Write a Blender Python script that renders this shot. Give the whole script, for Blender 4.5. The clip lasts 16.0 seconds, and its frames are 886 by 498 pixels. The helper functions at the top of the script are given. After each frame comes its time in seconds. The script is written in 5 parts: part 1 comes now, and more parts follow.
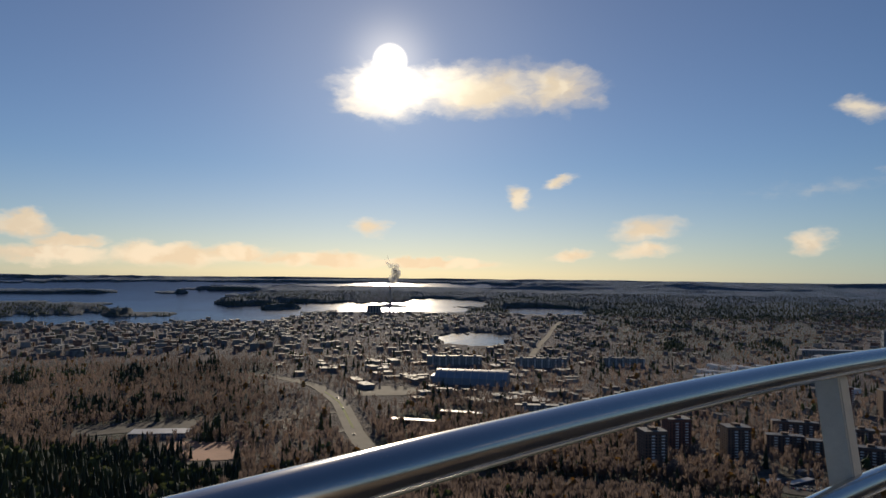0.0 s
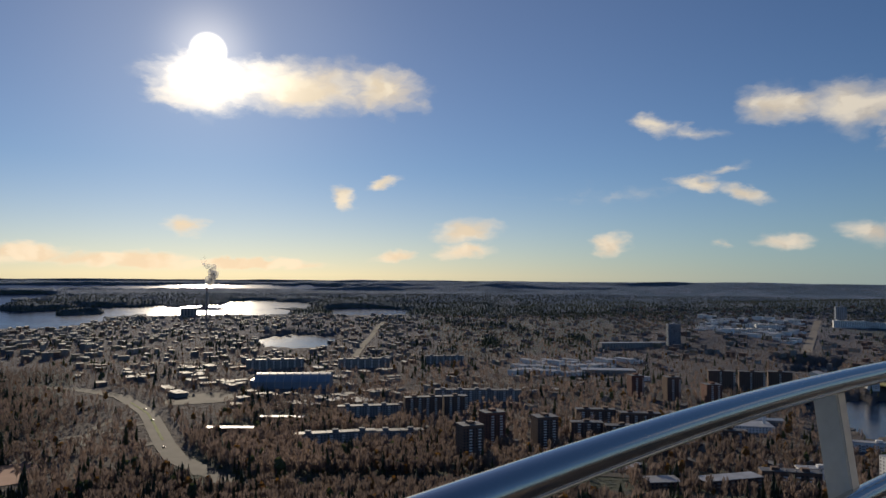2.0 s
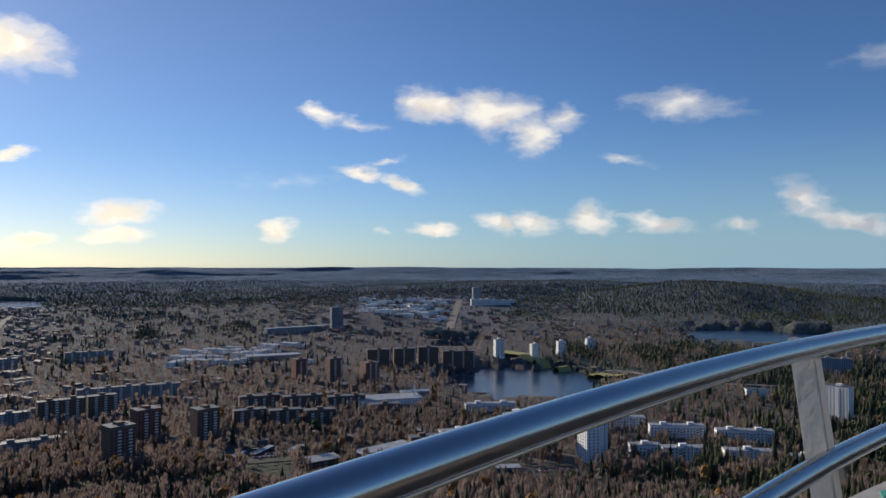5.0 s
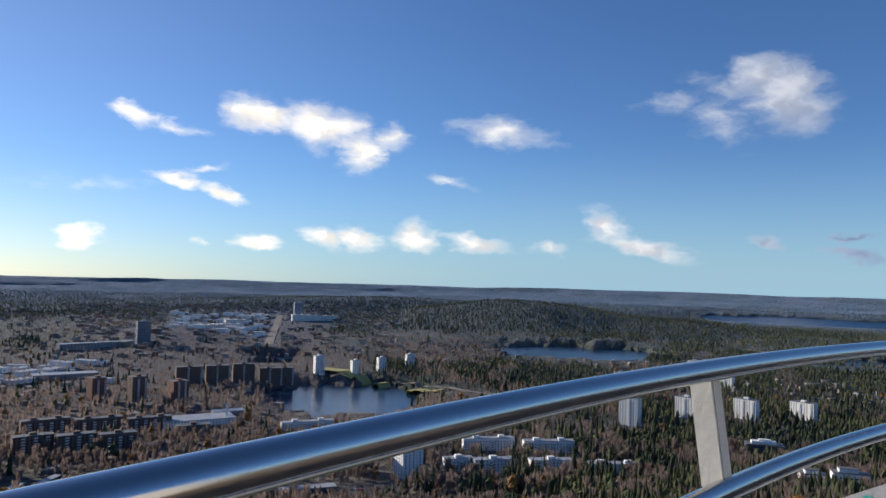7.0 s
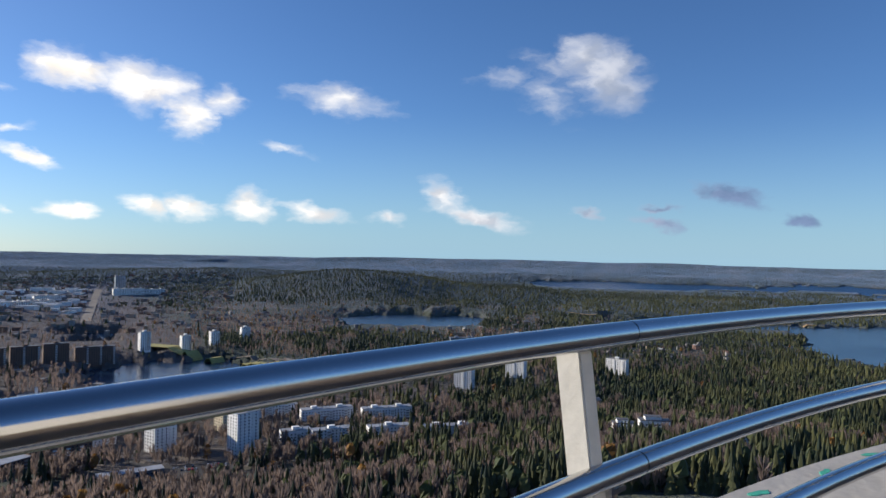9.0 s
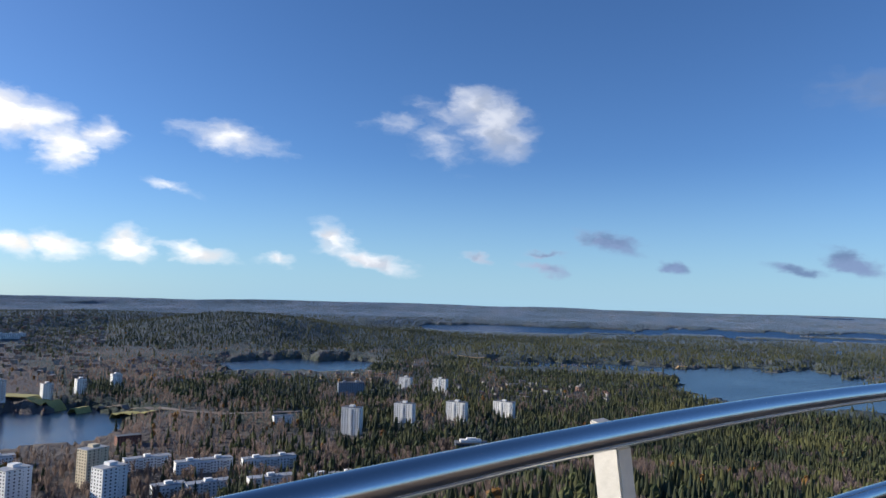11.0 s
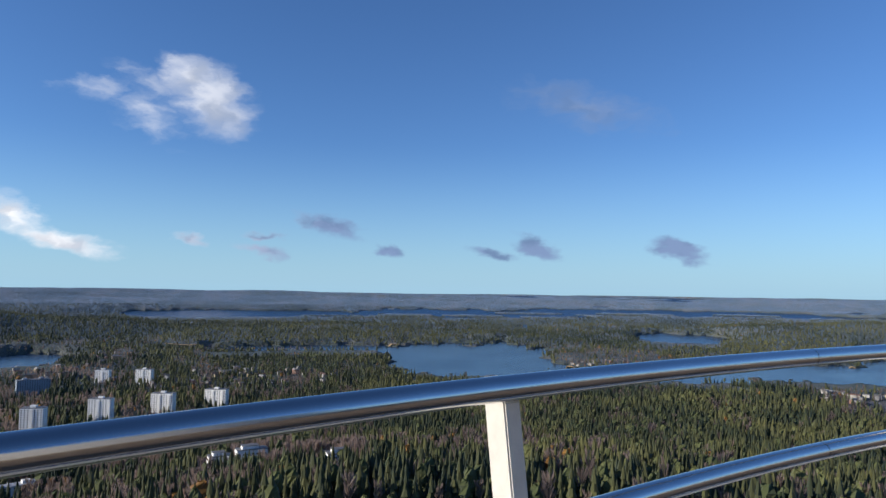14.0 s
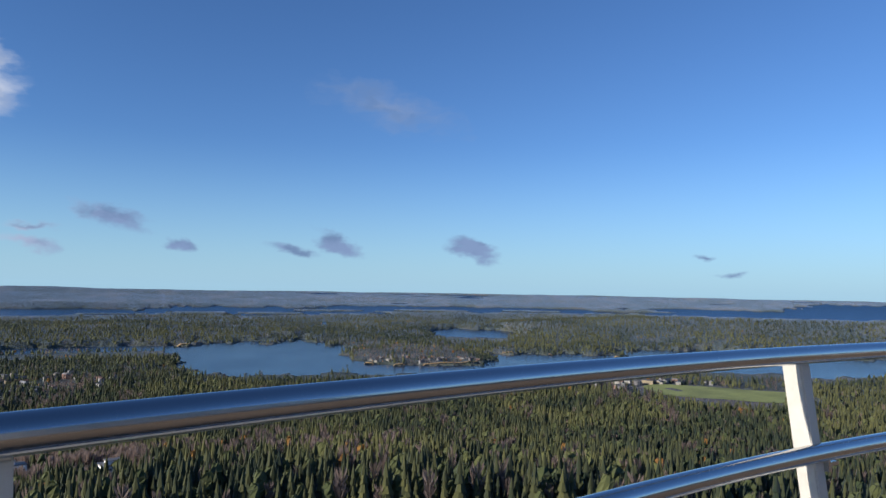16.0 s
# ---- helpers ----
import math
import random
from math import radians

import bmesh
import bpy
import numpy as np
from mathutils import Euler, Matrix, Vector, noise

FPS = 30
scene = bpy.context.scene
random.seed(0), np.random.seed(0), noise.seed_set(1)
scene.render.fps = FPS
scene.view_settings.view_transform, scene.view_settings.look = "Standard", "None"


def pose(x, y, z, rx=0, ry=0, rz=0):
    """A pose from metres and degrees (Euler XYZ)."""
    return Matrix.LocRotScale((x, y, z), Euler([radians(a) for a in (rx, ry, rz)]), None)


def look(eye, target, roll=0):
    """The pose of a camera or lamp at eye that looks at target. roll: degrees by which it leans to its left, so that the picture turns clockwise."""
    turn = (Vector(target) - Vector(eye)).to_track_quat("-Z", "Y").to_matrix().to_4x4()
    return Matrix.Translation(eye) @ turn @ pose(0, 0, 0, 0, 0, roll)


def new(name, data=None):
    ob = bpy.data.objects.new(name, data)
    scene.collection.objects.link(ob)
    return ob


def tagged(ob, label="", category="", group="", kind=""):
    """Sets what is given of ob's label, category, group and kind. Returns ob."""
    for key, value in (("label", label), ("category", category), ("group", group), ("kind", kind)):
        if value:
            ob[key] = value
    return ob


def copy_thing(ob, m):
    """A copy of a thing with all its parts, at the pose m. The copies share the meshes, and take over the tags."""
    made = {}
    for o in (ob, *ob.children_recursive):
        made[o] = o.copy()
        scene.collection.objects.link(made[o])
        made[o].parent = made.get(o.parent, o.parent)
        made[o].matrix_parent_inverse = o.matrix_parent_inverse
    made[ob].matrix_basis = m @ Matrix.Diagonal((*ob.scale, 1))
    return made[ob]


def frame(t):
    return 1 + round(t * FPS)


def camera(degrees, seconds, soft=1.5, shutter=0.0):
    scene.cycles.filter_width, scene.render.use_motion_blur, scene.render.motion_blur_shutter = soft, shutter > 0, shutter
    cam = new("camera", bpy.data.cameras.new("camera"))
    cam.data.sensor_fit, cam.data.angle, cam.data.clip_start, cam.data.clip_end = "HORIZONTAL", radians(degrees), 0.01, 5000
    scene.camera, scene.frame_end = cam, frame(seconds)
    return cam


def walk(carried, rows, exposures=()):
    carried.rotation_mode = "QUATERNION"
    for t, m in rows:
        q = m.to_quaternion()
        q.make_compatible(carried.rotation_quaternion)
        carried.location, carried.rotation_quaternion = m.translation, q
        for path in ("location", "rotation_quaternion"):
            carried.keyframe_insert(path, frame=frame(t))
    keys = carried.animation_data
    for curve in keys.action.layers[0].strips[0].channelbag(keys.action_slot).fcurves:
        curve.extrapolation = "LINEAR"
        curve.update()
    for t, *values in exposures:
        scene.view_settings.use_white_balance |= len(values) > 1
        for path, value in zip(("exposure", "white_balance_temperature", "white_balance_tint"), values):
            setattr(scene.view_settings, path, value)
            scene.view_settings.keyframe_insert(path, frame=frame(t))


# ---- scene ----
cam = camera(64.93, 16.0)
ROWS = [
    (0.0, -7.811, 6.551, 1.483, 0.00, 2.01, -0.68),
    (0.5, -7.514, 6.960, 1.522, -3.11, 2.24, -0.38),
    (1.0, -7.132, 7.255, 1.540, -6.40, 2.42, -0.34),
    (1.5, -6.757, 7.695, 1.492, -10.07, 2.36, -0.47),
    (2.0, -6.337, 8.063, 1.534, -14.37, 2.20, -0.46),
    (2.5, -5.672, 8.573, 1.517, -18.61, 2.04, -0.49),
    (3.0, -5.295, 8.894, 1.493, -22.49, 1.92, -0.52),
    (3.5, -4.705, 9.236, 1.478, -26.71, 1.67, -0.61),
    (4.0, -4.207, 9.359, 1.537, -31.73, 1.32, -0.67),
    (4.5, -3.313, 9.839, 1.501, -36.89, 0.99, -0.25),
    (7.0, -0.036, 10.141, 1.470, -55.63, 2.69, -1.62),
    (7.5, 0.594, 10.081, 1.496, -60.07, 1.85, -1.59),
    (8.0, 1.303, 9.953, 1.489, -63.81, 0.94, -1.37),
    (8.5, 1.942, 9.854, 1.463, -66.45, 0.33, -1.24),
    (9.0, 2.587, 9.662, 1.436, -68.78, 0.49, -1.11),
    (11.5, 5.176, 8.476, 1.539, -80.97, 4.46, -1.36),
    (12.0, 5.814, 7.959, 1.513, -84.94, 4.01, -1.11),
    (12.5, 6.525, 7.481, 1.441, -89.29, 3.50, -0.78),
    (13.0, 6.994, 6.969, 1.436, -93.37, 3.16, -0.48),
    (13.5, 7.233, 6.479, 1.474, -96.95, 3.20, -0.62),
    (14.0, 7.765, 5.865, 1.477, -100.50, 3.24, -0.73),
    (14.5, 8.307, 5.161, 1.417, -104.10, 3.06, -0.62),
    (15.0, 8.558, 4.636, 1.393, -107.82, 3.05, -0.96),
    (15.5, 8.888, 3.940, 1.445, -111.86, 3.20, -1.09),
    (16.0, 9.191, 3.177, 1.453, -116.76, 3.22, -0.94),
]
walk(cam, [(t, pose(x, y, z, 90 + pitch, roll, yaw)) for t, x, y, z, yaw, pitch, roll in ROWS],
     [(0.0, -0.40, 7500, 10), (2.5, -0.38, 7200, 10), (4.5, 0.0, 6700, 10), (7.0, 0.45, 6500, 10), (9.0, 0.5, 6450, 10), (11.5, 0.62, 6300, 10), (16.0, 0.55, 6300, 10)])

# ---- light ----
SUN_AZ, SUN_EL = 4.6, 17.0           # degrees, azimuth counted anticlockwise from +y
SKY_GAIN = (0.054, 0.071, 0.094)     # strength of the sky, with the camera's balance


def bearing(az):
    a = radians(az)
    return Vector((-math.sin(a), math.cos(a), 0))


def sun_way():
    return bearing(SUN_AZ) * math.cos(radians(SUN_EL)) + Vector((0, 0, math.sin(radians(SUN_EL))))


# clouds: azimuth, elevation, half width, half height (degrees), slope, thickness
CLOUDS_SUN = [(4.6, 14.54, 4.6, 1.95, 0, 1), (-2.9, 14.87, 6.6, 1.86, 0, 1), (-9.2, 15.0, 3.5, 1.67, -8, 1), (-6.2, 6.13, 1.0, 0.84, 0, 1),
              (-9.4, 7.4, 1.6, 0.42, 18, 1), (6.0, 3.73, 1.5, 0.79, 0, 1), (-16.3, 3.59, 2.7, 1.02, 8, 1), (-16.1, 1.94, 2.3, 0.65, 0, 1),
              (-10.2, 1.55, 1.9, 0.37, 5, 1), (-27.8, 2.67, 1.7, 0.7, 8, 1)]
CLOUDS_LOW = [(31.0, 3.21, 2.1, 0.84, 0, 1.5), (28.7, 2.09, 2.5, 0.51, 0, 1.5), (29.4, 1.06, 4.4, 0.65, 0, 1.5), (21.5, 1.24, 5.0, 0.84, 0, 1.5),
              (16.5, 1.51, 2.5, 0.65, 0, 1.5), (10.3, 0.99, 5.3, 0.51, 0, 1.5), (2.1, 0.83, 6.9, 0.33, 0, 1.5), (-27.9, 6.45, 3.8, 0.47, 0, 0.15)]
CLOUDS_WEST = [(-31.2, 11.98, 1.7, 0.6, -8, 0.9), (-34.2, 11.3, 2.4, 0.4, -10, 0.55), (-40.6, 12.73, 3.2, 1.21, -8, 1), (-45.3, 12.27, 3.6, 1.58, -5, 1),
               (-48.8, 10.37, 1.8, 1.67, -30, 1), (-51.0, 11.47, 1.6, 1.02, 0, 0.6), (-34.8, 7.2, 2.2, 0.45, -5, 0.9), (-37.7, 6.45, 2.0, 0.55, -20, 0.9), (-36.5, 8.2, 1.5, 0.3, 20, 0.5),
               (-40.6, 2.8, 1.9, 0.7, 0, 1), (-45.6, 3.2, 1.8, 0.75, -10, 0.95), (-48.6, 3.3, 2.2, 0.8, 0, 0.95), (-53.3, 3.55, 2.0, 1.12, -15, 1), (-36.0, 2.71, 0.6, 0.23, 0, 0.6),
               (-60.3, 12.25, 3.8, 1.1, -8, 0.62), (-55.8, 8.3, 2.0, 0.42, -10, 0.5)]
CLOUDS_NORTH = [(-82.0, 14.2, 3.5, 2.1, -38, 1), (-80.4, 15.9, 2.6, 1.3, -15, 0.9), (-77.2, 13.1, 2.7, 1.5, -35, 0.36), (-77.6, 15.2, 2.4, 0.7, -20, 0.30), (-73.5, 14.4, 2.6, 0.6, 5, 0.35), (-58.2, 3.16, 3.2, 0.6, -8, 0.85), (-64.1, 2.9, 1.8, 0.51, 0, 0.7),
                (-68.7, 4.72, 2.1, 1.02, -40, 0.9), (-71.8, 3.15, 3.7, 0.74, -12, 1), (-91.1, 5.0, 2.7, 0.8, -14, 1.3), (-86.1, 3.95, 1.9, 0.28, 3, 0.9),
                (-86.1, 2.84, 2.1, 0.4, -6, 1.0), (-95.9, 3.14, 1.4, 0.45, -8, 1.1), (-80.5, 3.48, 1.4, 0.37, -15, 0.8)]
CLOUDS_EAST = [(-112.1, 14.58, 6.3, 1.4, -14, 0.6), (-108.1, 3.38, 2.1, 0.74, -22, 1.3), (-104.5, 2.95, 2.2, 0.37, -8, 0.9), (-119.1, 3.18, 2.3, 0.74, -16, 1.4),
               (-137.4, 2.61, 0.9, 0.23, 0, 0.9), (-139.1, 1.32, 1.2, 0.19, 0, 0.8)]


class Net:
    """Short hand for a node tree."""

    def __init__(self, tree):
        self.tree = tree
        tree.nodes.clear()

    def node(self, kind, ins=(), **props):
        n = self.tree.nodes.new(kind)
        for k, v in props.items():
            setattr(n, k, v)
        for k, v in (ins.items() if isinstance(ins, dict) else enumerate(ins)):
            if v is None:
                continue
            if isinstance(v, bpy.types.NodeSocket):
                self.tree.links.new(v, n.inputs[k])
            else:
                n.inputs[k].default_value = v
        return n

    def math(self, op, a, b=None, c=None, clamp=False):
        return self.node("ShaderNodeMath", (a, b, c), operation=op, use_clamp=clamp).outputs[0]

    def vec(self, op, a, b=None):
        return self.node("ShaderNodeVectorMath", (a, b), operation=op)

    def mix(self, f, a, b, how="MIX"):
        n = self.node("ShaderNodeMix", (), data_type="RGBA", blend_type=how)
        for k, v in ((0, f), (6, a), (7, b)):
            if isinstance(v, bpy.types.NodeSocket):
                self.tree.links.new(v, n.inputs[k])
            else:
                n.inputs[k].default_value = v if k == 0 else (*v[:3], 1)
        return n.outputs[2]

    def noise(self, vector, scale, detail=4, rough=0.55):
        return self.node("ShaderNodeTexNoise", {"Vector": vector, "Scale": scale, "Detail": detail, "Roughness": rough}).outputs[0]

    def ramp(self, v, a, b, lo=0.0, hi=1.0, smooth=True):
        return self.node("ShaderNodeMapRange", (v, a, b, lo, hi), interpolation_type="SMOOTHSTEP" if smooth else "LINEAR").outputs[0]


def make_world():
    w = bpy.data.worlds.new("sky")
    scene.world = w
    w.use_nodes = True
    n = Net(w.node_tree)
    sky = n.node("ShaderNodeTexSky", sky_type="NISHITA", sun_disc=False, sun_elevation=radians(SUN_EL), sun_rotation=radians(-SUN_AZ),
                 altitude=300.0, air_density=0.9, dust_density=0.05, ozone_density=3.0).outputs[0]
    way = n.node("ShaderNodeTexCoord").outputs["Generated"]
    xyz = n.node("ShaderNodeSeparateXYZ", (way,))
    az = n.math("MULTIPLY", n.math("ARCTAN2", n.math("MULTIPLY", xyz.outputs[0], -1.0), xyz.outputs[1]), 180 / math.pi)
    el = n.math("MULTIPLY", n.math("ARCSINE", xyz.outputs[2]), 180 / math.pi)
    flat = n.node("ShaderNodeCombineXYZ", (az, el, 0.0)).outputs[0]
    # ragged edges: the place looked up is pushed about by noise at two scales, streaked along the wind
    n1 = n.node("ShaderNodeTexNoise", {"Vector": n.vec("MULTIPLY", flat, (0.8, 1.5, 1.0)).outputs[0], "Scale": 0.5, "Detail": 5, "Roughness": 0.55}).outputs["Color"]
    push = n.vec("MULTIPLY", n.vec("SUBTRACT", n1, (0.5, 0.5, 0.5)).outputs[0], (3.6, 1.9, 0.0)).outputs[0]
    at = n.vec("ADD", flat, push).outputs[0]
    cover = None
    for a, e, hw, hh, tilt, thick in CLOUDS_SUN + CLOUDS_LOW + CLOUDS_WEST + CLOUDS_NORTH + CLOUDS_EAST:
        m = n.node("ShaderNodeMapping", {"Vector": at, "Location": (a, e, 0), "Rotation": (0, 0, radians(-tilt)), "Scale": (hw * 1.08, hh * 1.25, 1)}, vector_type="TEXTURE").outputs[0]
        d = n.math("MULTIPLY_ADD", n.vec("LENGTH", m).outputs[1], -thick, thick * 1.1)
        cover = d if cover is None else n.math("MAXIMUM", cover, d)
    fine = n.noise(n.vec("MULTIPLY", at, (0.55, 1.2, 1.0)).outputs[0], 0.8, 5, 0.5)
    cover = n.math("ADD", cover, n.math("MULTIPLY", n.math("SUBTRACT", fine, 0.5), 0.75))
    alpha = n.ramp(cover, -0.06, 0.95)
    # sun side white, lee side grey
    sunv = n.vec("DOT_PRODUCT", way, tuple(sun_way())).outputs[1]
    near = n.ramp(sunv, 0.05, 0.98, smooth=False)
    mid = n.ramp(sunv, -0.06, 0.24, smooth=False)
    relief = n.math("SUBTRACT", n.noise(n.vec("ADD", at, (0.5, 1.0, 0)).outputs[0], 0.32, 3, 0.45), n.noise(at, 0.32, 3, 0.45))
    shade = n.ramp(relief, -0.10, 0.12, 0.05, 0.95)
    grey = n.mix(near, n.mix(mid, (0.11, 0.165, 0.28), (0.32, 0.365, 0.46)), (0.92, 0.82, 0.68))
    white = n.mix(near, n.mix(mid, (0.16, 0.22, 0.36), (0.62, 0.63, 0.67)), (1.08, 1.0, 0.86))
    puff = n.mix(n.math("MULTIPLY", shade, n.ramp(cover, 0.05, 0.7)), white, grey)
    tint = n.vec("MULTIPLY", sky, SKY_GAIN).outputs[0]
    # pale air along the horizon, away from the sun
    pale = n.math("MULTIPLY", n.math("POWER", n.ramp(el, 12.0, 0.0, smooth=False), 1.7), n.ramp(sunv, 0.97, 0.35, 0.0, 0.88, smooth=False))
    tint = n.mix(pale, tint, (0.25, 0.405, 0.52))
    full = n.mix(n.math("MULTIPLY", alpha, 0.95), tint, puff)
    # the sun itself, its aureole, and the warm band of air under it
    core = n.ramp(sunv, math.cos(radians(1.5)), math.cos(radians(0.4)), 0.0, 4.0)
    pos_sun = n.math("MAXIMUM", sunv, 0.0)
    glow = n.math("MULTIPLY", n.math("POWER", pos_sun, 900.0), 0.55)
    thru = n.math("MULTIPLY_ADD", n.math("MULTIPLY", n.math("POWER", pos_sun, 330.0), alpha), 2.4, glow)
    add = n.math("ADD", n.math("ADD", core, thru), n.math("MULTIPLY", n.math("POWER", pos_sun, 60.0), 0.13))
    sun_rgb = n.vec("MULTIPLY", n.node("ShaderNodeCombineXYZ", (add, add, add)).outputs[0], (1.0, 0.93, 0.80)).outputs[0]
    low = n.math("MULTIPLY", n.math("POWER", n.ramp(el, 9.0, 0.0, smooth=False), 1.6), n.math("POWER", pos_sun, 6.0))
    warm = n.vec("MULTIPLY", n.node("ShaderNodeCombineXYZ", (low, low, low)).outputs[0], (0.46, 0.20, 0.0)).outputs[0]
    veil = n.math("POWER", pos_sun, 5.0)
    warm = n.vec("ADD", warm, n.vec("MULTIPLY", n.node("ShaderNodeCombineXYZ", (veil, veil, veil)).outputs[0], (0.075, 0.05, 0.015)).outputs[0]).outputs[0]
    thin_air = n.ramp(alpha, 0.0, 1.0, 1.0, 0.75, smooth=False)
    warm = n.vec("MULTIPLY", warm, n.node("ShaderNodeCombineXYZ", (thin_air, thin_air, thin_air)).outputs[0]).outputs[0]
    total = n.vec("ADD", n.vec("ADD", full, sun_rgb).outputs[0], warm).outputs[0]
    bg = n.node("ShaderNodeBackground", {"Color": total, "Strength": 1.0})
    out = n.node("ShaderNodeOutputWorld", {"Surface": bg.outputs[0]})
    return w


make_world()
sun = bpy.data.lights.new("sun", "SUN")
sun.energy, sun.angle, sun.color = 4.5, radians(0.55), (1.0, 0.90, 0.76)
sun_ob = new("sun", sun)
sun_ob.matrix_world = look(sun_way() * 100, (0, 0, 0))

# ---- materials ----
def surface(name, colour, rough=0.7, metal=0.0, vary=0.25, scale=1.0, bump=0.0, coord="Object", spec=0.5, second=None):
    """Principled surface with two scales of variation."""
    m = bpy.data.materials.new(name)
    m.use_nodes = True
    n = Net(m.node_tree)
    pos = n.node("ShaderNodeTexCoord").outputs[coord]
    big, fine = n.noise(pos, 0.35 * scale, 4), n.noise(pos, 5.0 * scale, 5)
    v = n.math("MULTIPLY_ADD", big, 0.6, n.math("MULTIPLY", fine, 0.4))
    lo = tuple(c * (1 - vary) for c in colour)
    hi = tuple(min(1, c * (1 + vary)) for c in (second or colour))
    col = n.mix(n.ramp(v, 0.32, 0.68), lo, hi)
    rnd = n.node("ShaderNodeObjectInfo").outputs["Random"]
    col = n.mix(n.math("MULTIPLY", rnd, 0.25), col, tuple(c * 0.7 for c in colour))
    b = n.node("ShaderNodeBsdfPrincipled", {"Base Color": col, "Roughness": n.math("MULTIPLY_ADD", fine, 0.2, rough - 0.1), "Metallic": metal, "Specular IOR Level": spec})
    if bump:
        bp = n.node("ShaderNodeBump", {"Height": fine, "Strength": bump, "Distance": 0.02})
        m.node_tree.links.new(bp.outputs[0], b.inputs["Normal"])
    n.node("ShaderNodeOutputMaterial", {"Surface": b.outputs[0]})
    return m


def steel():
    m = bpy.data.materials.new("brushed stainless steel")
    m.use_nodes = True
    n = Net(m.node_tree)
    pos = n.node("ShaderNodeTexCoord").outputs["Object"]
    smudge = n.noise(pos, 3.0, 5)
    brush = n.noise(n.vec("MULTIPLY", pos, (40.0, 40.0, 900.0)).outputs[0], 1.0, 3)
    col = n.mix(smudge, (0.46, 0.455, 0.45), (0.57, 0.565, 0.56))
    rough = n.math("MULTIPLY_ADD", smudge, 0.12, 0.10)
    bp = n.node("ShaderNodeBump", {"Height": brush, "Strength": 0.04, "Distance": 0.001})
    b = n.node("ShaderNodeBsdfPrincipled", {"Base Color": col, "Metallic": 1.0, "Roughness": rough, "Normal": bp.outputs[0]})
    n.node("ShaderNodeOutputMaterial", {"Surface": b.outputs[0]})
    return m


def leaf(name, dark, light, rough=0.85, through_light=0.3):
    """Foliage: a tint of its own for every tree, under a pale blue haze sheen."""
    m = bpy.data.materials.new(name)
    m.use_nodes = True
    n = Net(m.node_tree)
    geo = n.node("ShaderNodeNewGeometry")
    where = n.node("ShaderNodeTexCoord").outputs["Object"]
    stand_age = n.ramp(n.math("MULTIPLY_ADD", n.noise(where, 0.0022, 2), 0.55, n.math("MULTIPLY", n.noise(where, 0.009, 3), 0.45)), 0.38, 0.62)
    f = n.math("MULTIPLY_ADD", geo.outputs["Random Per Island"], 0.5, n.math("MULTIPLY_ADD", stand_age, 0.65, -0.1), clamp=True)
    # distance haze put into the foliage as pale blue sheen, growing with far
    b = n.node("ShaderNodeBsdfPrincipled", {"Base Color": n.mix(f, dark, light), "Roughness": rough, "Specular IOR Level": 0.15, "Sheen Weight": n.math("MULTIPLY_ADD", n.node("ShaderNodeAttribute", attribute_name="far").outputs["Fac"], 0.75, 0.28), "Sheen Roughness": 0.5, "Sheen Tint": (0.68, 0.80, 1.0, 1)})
    thin = n.node("ShaderNodeBsdfTranslucent", {"Color": n.mix(f, dark, light)})
    n.node("ShaderNodeOutputMaterial", {"Surface": n.node("ShaderNodeMixShader", (through_light, b.outputs[0], thin.outputs[0])).outputs[0]})
    return m


def ground_material():
    m = bpy.data.materials.new("woodland floor")
    m.use_nodes = True
    n = Net(m.node_tree)
    pos = n.node("ShaderNodeTexCoord").outputs["Object"]
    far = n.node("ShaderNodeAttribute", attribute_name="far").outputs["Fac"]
    wood = n.node("ShaderNodeAttribute", attribute_name="wood").outputs["Fac"]
    grain = n.noise(pos, 0.05, 6, 0.65)
    patch = n.noise(pos, 0.0035, 5, 0.6)
    forest = n.mix(grain, (0.036, 0.046, 0.028), (0.100, 0.105, 0.060))
    forest = n.mix(n.ramp(n.noise(pos, 0.007, 6, 0.6), 0.46, 0.62), forest, n.mix(grain, (0.085, 0.09, 0.06), (0.15, 0.135, 0.10)))
    open_ = n.mix(grain, (0.075, 0.064, 0.053), (0.19, 0.155, 0.12))
    col = n.mix(n.ramp(n.math("ADD", wood, n.math("MULTIPLY", n.math("SUBTRACT", patch, 0.5), 1.1)), 0.35, 0.6), open_, forest)
    bp = n.node("ShaderNodeBump", {"Height": n.noise(pos, 0.07, 5, 0.65), "Strength": 1.0, "Distance": 12.0})
    # air haze imitated by a blue sheen, stronger towards the distance
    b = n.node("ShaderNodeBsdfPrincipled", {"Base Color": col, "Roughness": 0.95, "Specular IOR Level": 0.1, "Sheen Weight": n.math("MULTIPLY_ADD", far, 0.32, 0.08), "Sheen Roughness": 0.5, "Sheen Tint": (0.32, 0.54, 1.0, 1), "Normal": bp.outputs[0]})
    n.node("ShaderNodeOutputMaterial", {"Surface": b.outputs[0]})
    return m


def water_material():
    m = bpy.data.materials.new("lake water")
    m.use_nodes = True
    n = Net(m.node_tree)
    pos = n.node("ShaderNodeTexCoord").outputs["Object"]
    swell = n.noise(n.vec("MULTIPLY", pos, (1.0, 1.0, 0.2)).outputs[0], 0.05, 6, 0.7)
    wind = n.noise(pos, 0.004, 4)
    bp = n.node("ShaderNodeBump", {"Height": swell, "Strength": 0.32, "Distance": 1.0})
    b = n.node("ShaderNodeBsdfPrincipled", {"Base Color": (0.014, 0.036, 0.075, 1), "Roughness": n.math("MULTIPLY_ADD", wind, 0.14, 0.14), "IOR": 1.33, "Normal": bp.outputs[0]})
    n.node("ShaderNodeOutputMaterial", {"Surface": b.outputs[0]})
    return m


